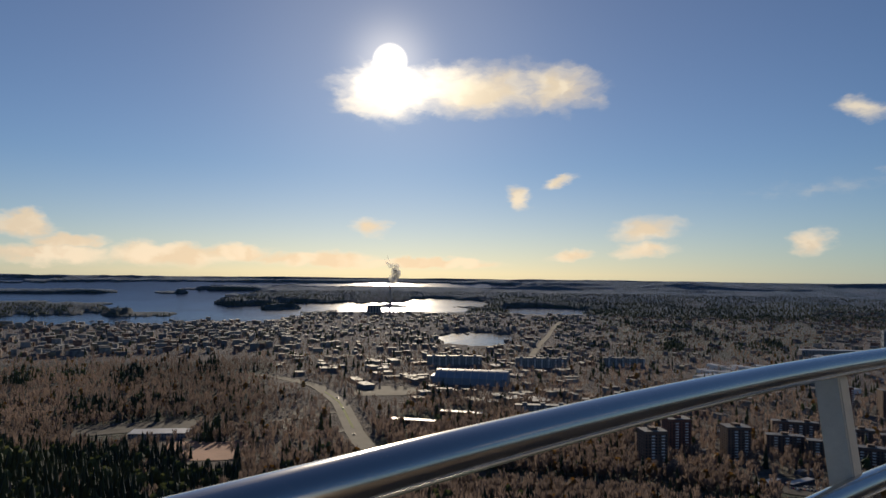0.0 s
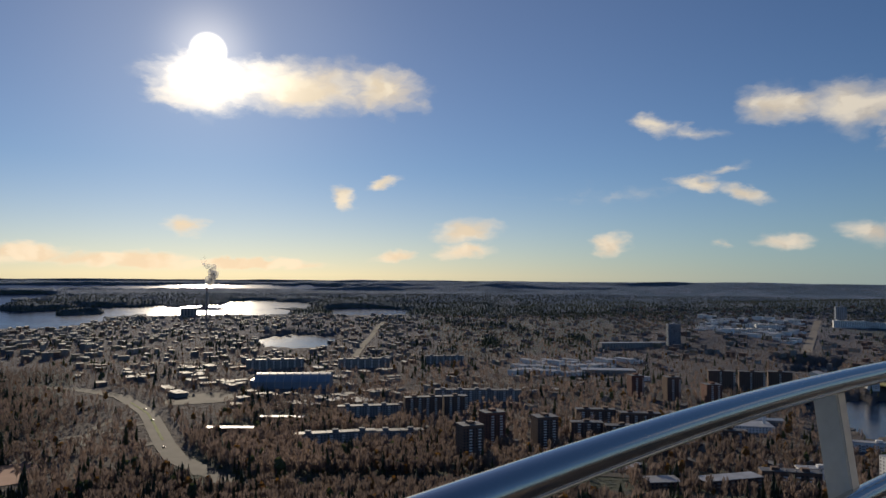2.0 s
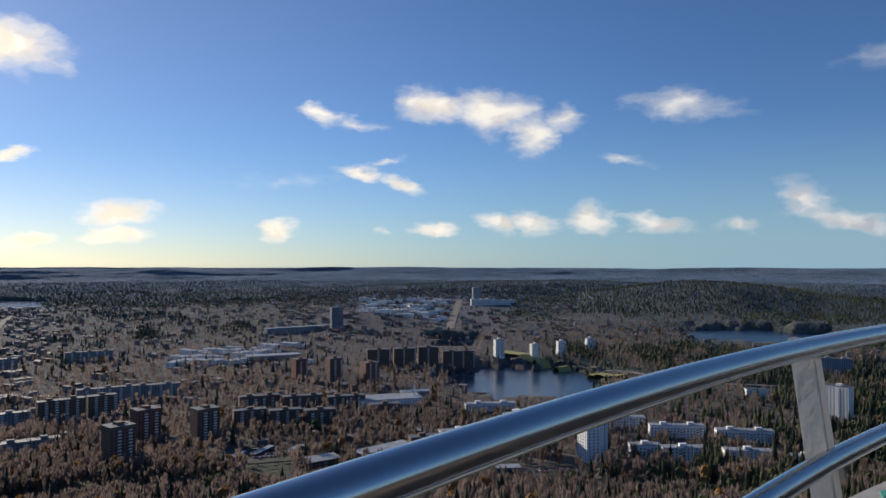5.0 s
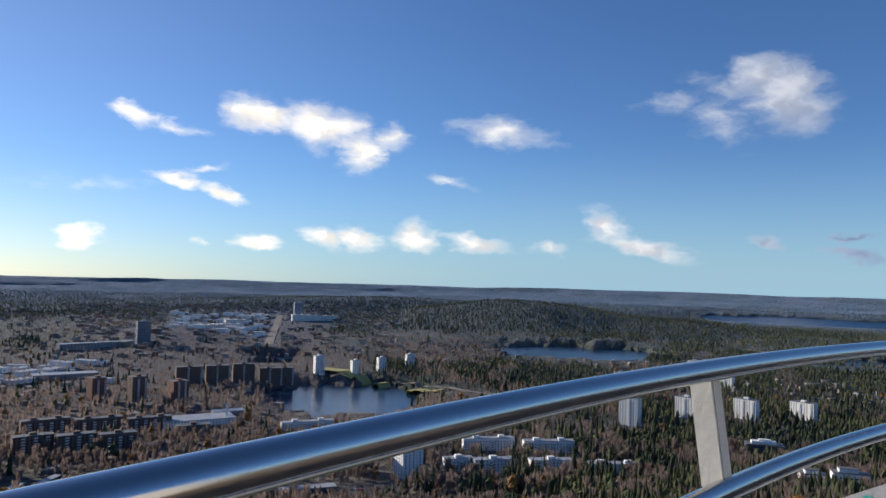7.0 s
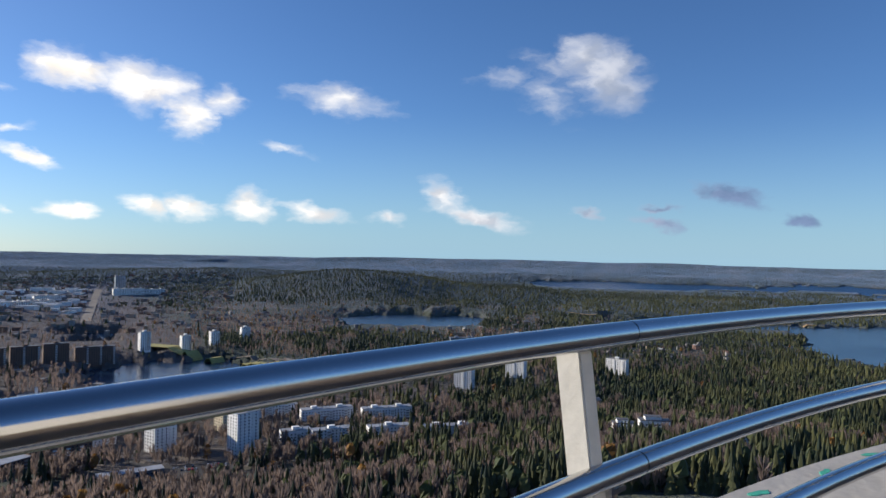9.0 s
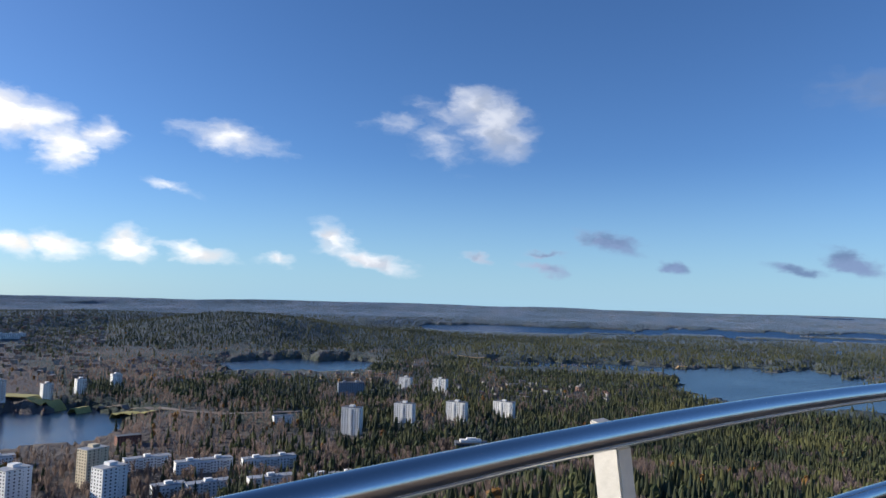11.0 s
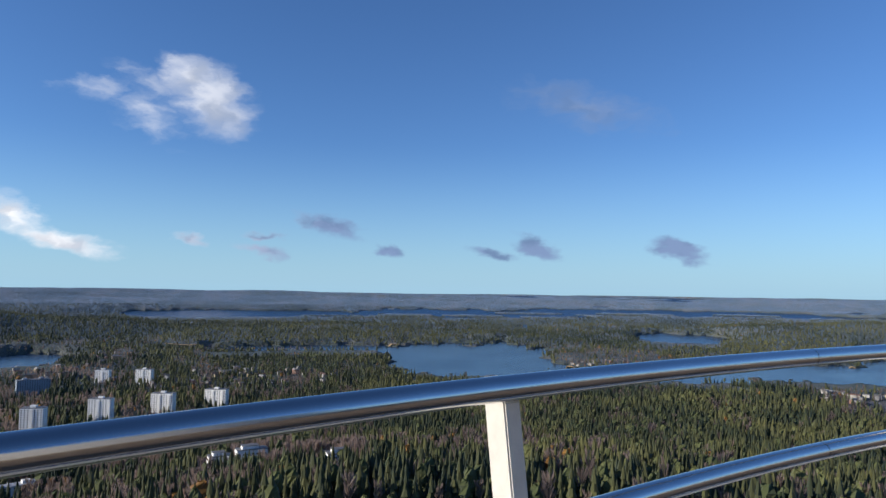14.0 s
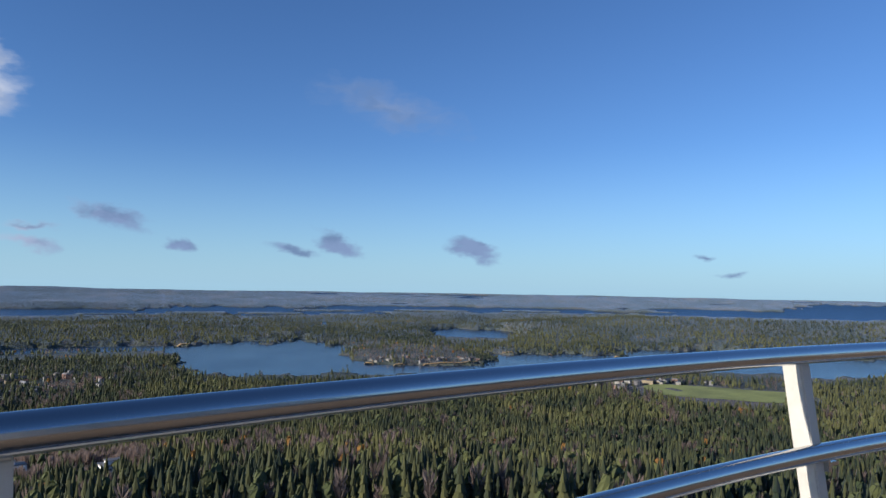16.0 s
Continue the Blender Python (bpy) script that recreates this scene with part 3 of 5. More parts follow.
def make_forest():
    rng = np.random.RandomState(7)
    near = lambda: [crown_spruce(5, 6, rng) for _ in range(6)]
    mid = [crown_spruce(3, 5, rng) for _ in range(5)]
    low = [crown_spruce(2, 4, rng) for _ in range(4)]
    bare = [[crown_bare(k, rng) for _ in range(5)] for k in (40, 18, 7)]
    full = [[crown_round(k, rng) for _ in range(4)] for k in (7, 5, 4)]
    spruce = [near(), mid, low]
    bare_map = np.zeros((2500, 2500), bool)
    for cx, cy, cr in CLEAR:
        i0, i1, j0, j1 = (int(np.clip(v, 0, 2499)) for v in ((cx - cr + 5000) / 4, (cx + cr + 5000) / 4 + 2, (cy - cr + 5000) / 4, (cy + cr + 5000) / 4 + 2))
        I, J = np.meshgrid(np.arange(i0, i1), np.arange(j0, j1), indexing="ij")
        bare_map[i0:i1, j0:j1] |= (I * 4 - 4998 - cx) ** 2 + (J * 4 - 4998 - cy) ** 2 < cr ** 2
    for band, (r0, r1, step) in enumerate(((330, 900, 5.8), (900, 2000, 0.0068), (2000, 8000, 0.0056))):
        pts = []
        r = r0
        while r < r1:
            s = step if step > 1 else step * r
            n = int(r * radians(207) / s)
            az = 44 - (np.arange(n) + rng.rand(n)) * 207 / n
            rr = r + (rng.rand(n) - 0.5) * s * 1.2
            pts.append(np.stack([az, rr, np.full(n, s)], -1))
            r += s * (0.85 if band < 2 else 1.15)
        q = np.concatenate(pts)
        az, rr, s = q.T
        wood = woods(az, rr) + (grid_noise(21, az * 0.8 + 70, np.log(rr) * 14, 3) - 0.5) * 0.7
        z, w = land(az, rr)
        keep = (rng.rand(len(az)) < np.clip(wood * 1.5 - 0.2, 0.3, 0.98)) & (w < -0.02) & ~hides(az, rr, z + 16)
        P = spread(az, rr, z)
        keep &= ~bare_map[np.clip((P[:, 0] + 5000) / 4, 0, 2499).astype(int), np.clip((P[:, 1] + 5000) / 4, 0, 2499).astype(int)]
        az, rr, s, P, wood = az[keep], rr[keep], s[keep], P[keep], wood[keep]
        size = (9 + 17 * rng.rand(len(az)) ** 1.2) * np.interp(rr, [600, 1200, 2000, 5000, 8000], [1.0, 0.92, 0.72, 0.62, 0.55])
        shrink = squeeze(rr) / rr
        size = size * np.maximum(shrink, 0.35)
        patch = grid_noise(33, az * 0.55 + 50, np.log(rr) * 10, 4) - 0.5
        green = -0.28 + 0.53 / (1 + np.exp((az + 66) / 7)) + patch * 1.5 + np.clip(wood - 0.75, 0, 1) * 0.3
        green = green + 0.9 / (1 + np.exp(-(az - 16) / 3)) / (1 + np.exp((rr - 720) / 40)) - 0.2 * np.exp(-((az + 95) / 14) ** 2 - ((rr - 620) / 130) ** 2) - 0.5 * np.exp(-((az + 89) / 4.5) ** 2 - ((rr - 610) / 60) ** 2)
        green = green + 0.14 * np.exp(-((az + 12) / 30) ** 2) * (rr > 1300) - 0.3 * np.exp(-((az + 86) / 4) ** 2 - ((rr - 2250) / 200) ** 2)
        # dark spruce on the far hill, bare birch below it, few conifers among the houses
        green = green + 0.7 * np.exp(-((az + 66) / 14) ** 4) * (rr > 2750) + 0.5 * (rr > 3300) / (1 + np.exp(-(az + 76) / 3)) - 0.45 * np.exp(-((az + 52) / 20) ** 4 - ((rr - 2150) / 420) ** 4)
        green = green - 0.16 * np.exp(-((az + 28) / 34) ** 4 - ((rr - 1050) / 450) ** 4) + 0.5 * np.exp(-((az + 57) / 12) ** 4 - ((rr - 1580) / 210) ** 4)
        green = green - 0.6 * np.exp(-((az + 114.5) / 5) ** 4 - ((rr - 2250) / 330) ** 4) + 0.5 * np.exp(-((az + 93) / 3.5) ** 4 - ((rr - 2150) / 250) ** 4)
        green = np.clip(green * 2.6 + 0.45, 0.06, 0.96)
        dice = rng.rand(len(az))
        kind = np.where(dice < green, np.where(rng.rand(len(az)) < 0.14, 1, 0), np.where(rng.rand(len(az)) < 0.03 + 0.5 * np.exp(-((az + 86) / 3) ** 2 - ((rr - 2250) / 130) ** 2), 3, 2))
        for k, (name, label, shapes, mat) in enumerate((("spruce_forest", "dark green spruce forest with pointed crowns", spruce[band], SPRUCE),
                                                        ("pine_forest", "olive green pines among the spruce", full[band], PINE),
                                                        ("birch_wood", "bare brown birch wood in late autumn", bare[band], BIRCH),
                                                        ("autumn_trees", "leafy trees in orange autumn colour", full[band], AUTUMN))):
            sel = kind == k
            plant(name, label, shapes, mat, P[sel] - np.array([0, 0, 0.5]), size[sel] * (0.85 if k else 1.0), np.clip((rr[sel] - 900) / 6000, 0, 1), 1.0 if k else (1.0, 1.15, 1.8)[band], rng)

# ---- helpers for things ----
def part(name, bm, material, parent=None, label="", smooth=False):
    me = bpy.data.meshes.new(name)
    bm.to_mesh(me)
    bm.free()
    for p in me.polygons:
        p.use_smooth = smooth
    me.materials.append(material)
    ob = new(name, me)
    ob.parent = parent
    if label:
        tagged(ob, label)
    return ob


def cuboid(bm, x0, x1, y0, y1, z0, z1):
    v = [bm.verts.new(p) for p in ((x0, y0, z0), (x1, y0, z0), (x1, y1, z0), (x0, y1, z0), (x0, y0, z1), (x1, y0, z1), (x1, y1, z1), (x0, y1, z1))]
    for f in ((3, 2, 1, 0), (4, 5, 6, 7), (0, 1, 5, 4), (1, 2, 6, 5), (2, 3, 7, 6), (3, 0, 4, 7)):
        bm.faces.new([v[i] for i in f])


def box(*b):
    bm = bmesh.new()
    cuboid(bm, *b)
    return bm


def ring_point(R, az, z):
    return bearing(az) * R + Vector((0, 0, z))


def lathe_arc(profile, a0, a1, steps, caps=True):
    """bmesh: a closed profile of (radius, z) swept round the deck's axis."""
    bm = bmesh.new()
    rows = [[bm.verts.new(ring_point(R, a0 + (a1 - a0) * i / steps, z)) for R, z in profile] for i in range(steps + 1)]
    n = len(profile)
    for a, b in zip(rows, rows[1:]):
        for j in range(n):
            bm.faces.new((a[j], a[(j + 1) % n], b[(j + 1) % n], b[j]))
    if caps and abs(a1 - a0) < 359:
        bm.faces.new(rows[0])
        bm.faces.new(rows[-1][::-1])
    bmesh.ops.recalc_face_normals(bm, faces=bm.faces)
    return bm


def circle(R, z, k, n=20):
    return [(R + k * math.cos(2 * math.pi * i / n), z + k * math.sin(2 * math.pi * i / n)) for i in range(n)]


# ---- viewing deck ----
RAILS = [(10.79, 1.25), (10.758, 0.93), (10.69, 0.68)]
TUBE = 0.03015
POSTS, POST_STEP, POST_FIRST = 29, 12.3065, 38.47


def make_deck():
    floor = part("floor", lathe_arc([(6.0, -0.3), (10.6, -0.3), (10.6, 0.0), (6.0, 0.0)], 0, 360, 180), DECK)
    tagged(floor, "brown coated deck floor inside the parapet", "floor", kind="structure")
    par = part("wall_parapet", lathe_arc([(10.58, -0.6), (11.065, -0.6), (11.065, 0.52), (11.05, 0.545), (10.60, 0.555), (10.58, 0.54)], 0, 360, 240), CONCRETE)
    tagged(par, "pale concrete parapet with a flat ledge", "wall", kind="structure")
    core = part("wall_core", lathe_arc([(5.7, -0.3), (6.0, -0.3), (6.0, 2.9), (5.7, 2.9)], 0, 360, 120), WHITE_CONCRETE)
    tagged(core, "white painted concrete wall of the tower core", "wall", kind="structure")
    shaft = part("wall_shaft", lathe_arc([(3.6, -76), (4.2, -76), (4.0, -8), (10.6, -1.2), (11.06, -0.62), (6.0, -0.62), (3.6, -6)], 0, 360, 90), CONCRETE)
    tagged(shaft, "pale concrete tower shaft under the deck", "wall", kind="structure")


def make_rails():
    """Each rail is a ring of tube lengths that meet in fine joints beside every fourth post."""
    for i, (R, z) in enumerate(RAILS):
        rail = new("handrail" if i == 0 else "lower_rail")
        tagged(rail, ("brushed stainless steel tube handrail on white posts", "brushed stainless steel tube rail below the handrail", "brushed stainless steel tube rail just above the ledge")[i],
               "rail", "rails round the deck")
        cuts = [64.0, -24.0, -67.5, -111.0, -154.5, -198.0, -241.5, -296.0]
        for a0, a1 in zip(cuts, cuts[1:]):
            tube = part("tube", lathe_arc(circle(R, z, TUBE, 24), a0 - 0.012, a1 + 0.012, 160, False), STEEL, rail, smooth=True)
            part("joint", lathe_arc(circle(R, z, TUBE - 0.004, 16), a0 + 0.05, a0 - 0.05, 2, False), STEEL, tube, smooth=True)


def make_post():
    """A flat bar that leans outward, with brackets to the two lower rails."""
    post = new("railing_post")
    bm = bmesh.new()
    prof = [(10.705, 0.53), (10.775, 0.53), (10.876, 1.268), (10.845, 1.262), (10.80, 1.215)]
    half = 0.027
    sides = []
    for s in (-half, half):
        sides.append([bm.verts.new((s, R, z)) for R, z in prof])
    a, b = sides
    bm.faces.new(a[::-1])
    bm.faces.new(b)
    for i in range(5):
        bm.faces.new((a[i], a[(i + 1) % 5], b[(i + 1) % 5], b[i]))
    bmesh.ops.recalc_face_normals(bm, faces=bm.faces)
    bmesh.ops.bevel(bm, geom=bm.edges[:], offset=0.004, segments=2, affect="EDGES")
    part("bar", bm, WHITE_PAINT, post)
    for R, z in ((10.758, 0.93), (10.69, 0.68)):
        bm = bmesh.new()
        cuboid(bm, 0.027, 0.10, R - 0.012, R + 0.012, z - 0.046, z - 0.034)
        cuboid(bm, 0.022, 0.034, R - 0.02, R + 0.05, z - 0.06, z + 0.01)
        bracket = part("bracket", bm, STEEL, post, "small steel bracket that carries the rail")
        bm = bmesh.new()
        bmesh.ops.create_cone(bm, cap_ends=True, segments=6, radius1=0.011, radius2=0.011, depth=0.012, matrix=Matrix.Translation((0.06, R, z - 0.05)))
        part("bolt", bm, STEEL, bracket)
    part("foot_plate", box(-0.07, 0.07, 10.67, 10.83, 0.552, 0.566), WHITE_PAINT, post)
    return post


make_deck()
make_rails()
first_post = make_post()
tagged(first_post, "white painted steel railing post that leans outward", "railing post", "railing posts")
for k in range(POSTS):
    m = pose(0, 0, 0, 0, 0, POST_FIRST - k * POST_STEP)
    if k == 0:
        first_post.matrix_basis = m
    else:
        copy_thing(first_post, m)


# ---- paint marks on the ledge ----
def make_marks():
    rng = random.Random(12)
    for k in range(66):
        az = 60.8 - k * 2.6 + rng.uniform(-0.15, 0.15)
        R = 10.965 + rng.uniform(-0.025, 0.03)
        bm = bmesh.new()
        rim = []
        for i in range(14):
            t = 2 * math.pi * i / 14
            u, v = 0.06 * math.cos(t) * rng.uniform(0.7, 1.15), 0.02 * math.sin(t) * rng.uniform(0.5, 1.3)
            rim.append((u, v))
        top = [bm.verts.new((u, v, 0.0025)) for u, v in rim]
        low = [bm.verts.new((u * 1.05, v * 1.05, 0)) for u, v in rim]
        bm.faces.new(top)
        for i in range(14):
            bm.faces.new((low[i], low[(i + 1) % 14], top[(i + 1) % 14], top[i]))
        bmesh.ops.recalc_face_normals(bm, faces=bm.faces)
        ob = part("paint_mark", bm, GREEN_PAINT)
        slope = (0.555 - 0.545) / (11.05 - 10.60)
        ob.matrix_basis = Matrix.Translation(ring_point(R, az, 0.5555 - slope * (R - 10.60))) @ pose(0, 0, 0, 0, 0, az + rng.uniform(-15, 25))
        tagged(ob, "chipped patch of green paint on the concrete ledge", "paint mark", "paint marks on the ledge")


make_marks()


# ---- buildings ----
def ground_at(az, r):
    """Point of the land at a bearing and true distance from the rim."""
    z, w = land(np.array([float(az)]), np.array([float(r)]))
    return Vector(spread(np.array([float(az)]), np.array([float(r)]), z)[0])


def ground_along(pts):
    """The same for many points at once."""
    a, r = np.array(pts, float).T
    z, w = land(a, r)
    return [Vector(p) for p in spread(a, r, z)]


def stand(ob, az, r, turn=0.0, sink=0.0, clear=0.0):
    """Put a thing on the land, its front turned to the tower and then by turn degrees."""
    p = ground_at(az, r)
    s = float(squeeze(r) / r)
    ob.matrix_basis = Matrix.LocRotScale(p - Vector((0, 0, sink)), Euler((0, 0, radians(az + turn))), (s, s, s))
    if clear:
        CLEAR.append((p.x, p.y, clear * s))
        near = p * (1 - (clear * 0.5 + 14) * s / Vector((p.x, p.y)).length)
        CLEAR.append((near.x, near.y, clear * 0.62 * s))
    return ob


PANE = {}


def pane_mesh(w, h):
    """A window: frame and glass, shared by all of one size."""
    key = (round(w, 2), round(h, 2))
    if key not in PANE:
        me = bpy.data.meshes.new("window")
        bm = bmesh.new()
        cuboid(bm, -w / 2, w / 2, -0.06, 0.05, 0, h)
        bm.to_mesh(me)
        bm.free()
        me.materials.append(GLASS)
        PANE[key] = me
    return PANE[key]


def windows(root, places, size, singly):
    """places: (x, y, z, turn). Single windows near by, one joined part far off."""
    w, h = size
    if singly:
        for x, y, z, turn in places:
            ob = new("window", pane_mesh(w, h))
            ob.parent = root
            ob.matrix_basis = pose(x, y, z, 0, 0, turn)
        return
    bm = bmesh.new()
    for x, y, z, turn in places:
        if turn % 180 == 0:
            cuboid(bm, x - w / 2, x + w / 2, y - 0.06, y + 0.06, z, z + h)
        else:
            cuboid(bm, x - 0.06, x + 0.06, y - w / 2, y + w / 2, z, z + h)
    tagged(part("window_panes", bm, GLASS, root, "rows of small dark windows"), kind="stuff")


def block(name, label, w, d, h, wall, roof=None, floor_h=3.0, bay=3.6, size=(1.5, 1.4), singly=False, trim=None, house=True, skip=0):
    """A flat-roofed building: walls, roof with a rim, lift house, windows on four sides and balcony fronts."""
    root = new(name)
    part("wall", box(-w / 2, w / 2, -d / 2, d / 2, -6, h), wall, root)
    bm = bmesh.new()
    cuboid(bm, -w / 2 - 0.25, w / 2 + 0.25, -d / 2 - 0.25, d / 2 + 0.25, h + 0.004, h + 0.5)
    part("roof", bm, roof or ROOF, root)
    if house:
        n = max(1, int(w // 26))
        for i in range(n):
            x = (i + 0.5) / n * w - w / 2
            part("lift_house", box(x - min(3.5, w * 0.16), x + min(3.5, w * 0.16), -d * 0.22, d * 0.22, h + 0.5, h + 3.1), wall, root)
        for i in range(int(w // 8)):
            x, y = (random.random() - 0.5) * w * 0.85, (random.random() - 0.5) * d * 0.75
            part("roof_vent", box(x - 0.5, x + 0.5, y - 0.4, y + 0.4, h + 0.5, h + 1.1 + random.random()), TIN_ROOF, root)
    floors, cols, side = max(1, int(h // floor_h)), max(2, int(w // bay)), max(1, int(d // (bay * 1.2)))
    places = []
    for f in range(floors):
        z = f * floor_h + 0.9
        for c in range(cols):
            if skip and c % skip == skip - 1:
                continue
            x = (c + 0.5) / cols * w - w / 2
            places += [(x, -d / 2, z, 0), (x, d / 2, z, 180)]
        for c in range(side):
            y = (c + 0.5) / side * d - d / 2
            places += [(w / 2, y, z, 90), (-w / 2, y, z, -90)]
    windows(root, places, size, singly)
    if trim:
        for c in range(cols):
            if skip and c % skip == skip - 1:
                x, k = (c + 0.5) / cols * w - w / 2, w / cols * 0.46
                if singly:
                    first = None
                    for f in range(floors):
                        if first is None:
                            first = part("balcony", box(-k, k, -1.1, -0.005, 0.1, 1.25), trim, root)
                            first.location = (x, -d / 2, 0)
                        else:
                            again = new("balcony", first.data)
                            again.parent = root
                            again.location = (x, -d / 2, f * floor_h)
                    continue
                bm = bmesh.new()
                for f in range(floors):
                    cuboid(bm, x - k, x + k, -d / 2 - 1.1, -d / 2 - 0.005, f * floor_h + 0.1, f * floor_h + 1.25)
                tagged(part("balcony_front", bm, trim, root, "pale balcony fronts one above another"), kind="stuff")
    return tagged(root, label, "apartment block")


# bearing, distance, width, height: blocks of the districts below the tower
BRICK_TOWERS = [(-16.6, 736, 24, 38, 24), (-18.4, 831, 26, 38, 24), (-22.6, 827, 26, 35, 24), (-29.7, 1227, 22, 35, 24), (-32.4, 1204, 23, 38, 24), (-35.3, 1168, 24, 36, 24)]
BRICK_SLABS = [(-36.0, 1369, 46, 33, 8), (-38.1, 1383, 44, 33, 8), (-40.0, 1397, 40, 34, 8), (-42.5, 1428, 66, 33, 8)]
WHITE_NEAR = [(-47.2, 733, 28, 39, 35), (-53.2, 696, 28, 39, 35)]
WHITE_TOWERS = [(-70.7, 1051, 28, 40, -22), (-74.9, 1160, 32, 31, -22), (-79.1, 1187, 34, 31, -22), (-82.9, 1248, 36, 28, -22), (-74.9, 1632, 28, 26, -22), (-77.7, 1584, 32, 30, -22),
                (-45.8, 1521, 20, 36, 20), (-48.7, 1523, 18, 34, 20), (-50.8, 1560, 18, 29, 20), (-53.1, 1678, 20, 25, 20)]
GREY_SLABS = [(-8.9, 1010, 104, 15, 6), (-19.0, 1130, 70, 18, 6), (-15.8, 1110, 80, 21, 6), (-5.8, 838, 95, 13, 8), (-10.8, 845, 60, 13, 6),
              (-8.0, 1520, 110, 20, 6), (-1.0, 1540, 120, 20, 4), (-14.5, 1600, 90, 18, 8)]
BROWN_SLABS = [(-12.8, 1000, 54, 27, 12), (-15.4, 1010, 34, 27, 12), (-25.9, 880, 39, 21, 10), (-28.6, 873, 39, 21, 10), (-31.3, 868, 37, 20, 10), (-26.6, 992, 54, 17, 10), (-30.0, 988, 54, 17, 10),
               (-33.4, 985, 52, 16, 10), (-36.5, 930, 40, 13, 10), (-40.5, 722, 52, 14, 16)]
WHITE_SLABS = [(-59.6, 842, 62, 14, 16), (-64.4, 832, 60, 14, 16), (-60.0, 718, 42, 15, 18), (-64.6, 722, 44, 13, 16), (-69.5, 735, 56, 9, 14), (-55.6, 872, 50, 13, 14),
               (-45.1, 949, 70, 11, 12), (-57.2, 716, 30, 14, 16), (-42.5, 770, 44, 12, 22)]


def make_blocks():
    for i, (az, r, w, h, turn) in enumerate(BRICK_TOWERS):
        b = block("brick_tower", "dark red brick tower block with pale balcony fronts", w, 20, h, BRICK if i % 2 else BROWN_BRICK, singly=r < 900, trim=TRIM, bay=3.4, skip=3)
        stand(tagged(b, group="brick tower blocks"), az, r, turn, clear=21)
    for az, r, w, h, turn in BRICK_SLABS:
        b = block("brick_slab_block", "long dark brown brick slab block by the pond", w, 14, h, BROWN_BRICK, trim=TRIM, skip=6)
        stand(tagged(b, group="brick slab blocks"), az, r, turn, clear=25)
    for az, r, w, h, turn in WHITE_NEAR:
        stand(point_block(w, h, WHITE_WALL, "white rendered point block with two wings"), az, r, turn, clear=27)
    stand(point_block(28, 39, CREAM_WALL, "cream rendered point block with two wings"), -52.0, 813, 35, clear=27)
    for az, r, w, h, turn in WHITE_TOWERS:
        b = block("white_tower", "white rendered tower block among conifers", w, 15, h, WHITE_WALL, singly=False, skip=4, trim=BROWN_BRICK if turn == 20 else TRIM)
        stand(tagged(b, group="white tower blocks"), az, r, turn, clear=31 if r < 1400 else 6)
    for az, r, w, h, turn in GREY_SLABS:
        b = block("slab_block", "long grey concrete slab block with a wet flat roof", w, 13, h, GREY_WALL, singly=r < 900, trim=TRIM, skip=4)
        stand(tagged(b, group="slab blocks"), az, r, turn, clear=w * 0.52)
    for az, r, w, h, turn in BROWN_SLABS:
        b = block("brown_slab_block", "long brown brick slab block with white balconies", w, 13, h, BROWN_BRICK, singly=r < 900, trim=TRIM, skip=3)
        stand(tagged(b, group="brown slab blocks"), az, r, turn, clear=w * 0.5)
    for az, r, w, h, turn in WHITE_SLABS:
        b = block("white_slab_block", "low white slab block with a flat roof", w, 12, h, WHITE_WALL, TIN_ROOF, singly=r < 900, trim=GREY_WALL, skip=5)
        stand(tagged(b, group="white slab blocks"), az, r, turn, clear=w * 0.5)


def point_block(w, h, wall, label):
    """Two joined wings, one set back, with square windows and a stair strip."""
    root = new("point_block")
    a, g = w * 0.56, 11.0
    part("wing", box(-w / 2, -w / 2 + a, -g, g * 0.5, -6, h), wall, root)
    part("wing", box(-w / 2 + a + 0.004, w / 2, -g * 0.5, g, -6, h - 1.2), wall, root)
    part("roof", box(-w / 2 - 0.2, -w / 2 + a + 0.2, -g - 0.2, g * 0.5 + 0.2, h + 0.004, h + 0.5), TIN_ROOF, root)
    part("roof", box(-w / 2 + a + 0.21, w / 2 + 0.2, -g * 0.5 - 0.2, g + 0.2, h - 1.19, h - 0.7), TIN_ROOF, root)
    part("lift_house", box(-w / 2 + a - 5, -w / 2 + a + 3, -4, 4, h + 0.5, h + 3.2), wall, root)
    places = []
    for f in range(int(h // 3.0)):
        z = f * 3.0 + 0.9
        for k in (0.2, 0.5, 0.8):
            places.append((-w / 2 + a * k, -g, z, 0))
        for k in (0.3, 0.72):
            places.append((w / 2 - (w - a) * k, -g * 0.5, z, 0))
        for k in (0.15, 0.4, 0.65, 0.9):
            places.append((w / 2, -g * 0.5 + g * 1.5 * k, z, 90))
            places.append((-w / 2, -g + g * 1.5 * k, z, -90))
        for k in (0.25, 0.6):
            places.append((-w / 2 + a * k, g * 0.5, z, 180))
            places.append((w / 2 - (w - a) * k, g, z, 180))
    windows(root, places, (1.5, 1.3), True)
    bm = bmesh.new()
    for f in range(int(h // 3.0)):
        cuboid(bm, -w / 2 + a + 0.3, -w / 2 + a + 2.0, -g * 0.5 - 0.05, -g * 0.5 - 0.005, f * 3.0 + 0.5, f * 3.0 + 2.6)
    part("stair_windows", bm, GLASS, root, "dark strip of stairwell windows")
    return tagged(root, label, "apartment block", "point blocks")


make_blocks()


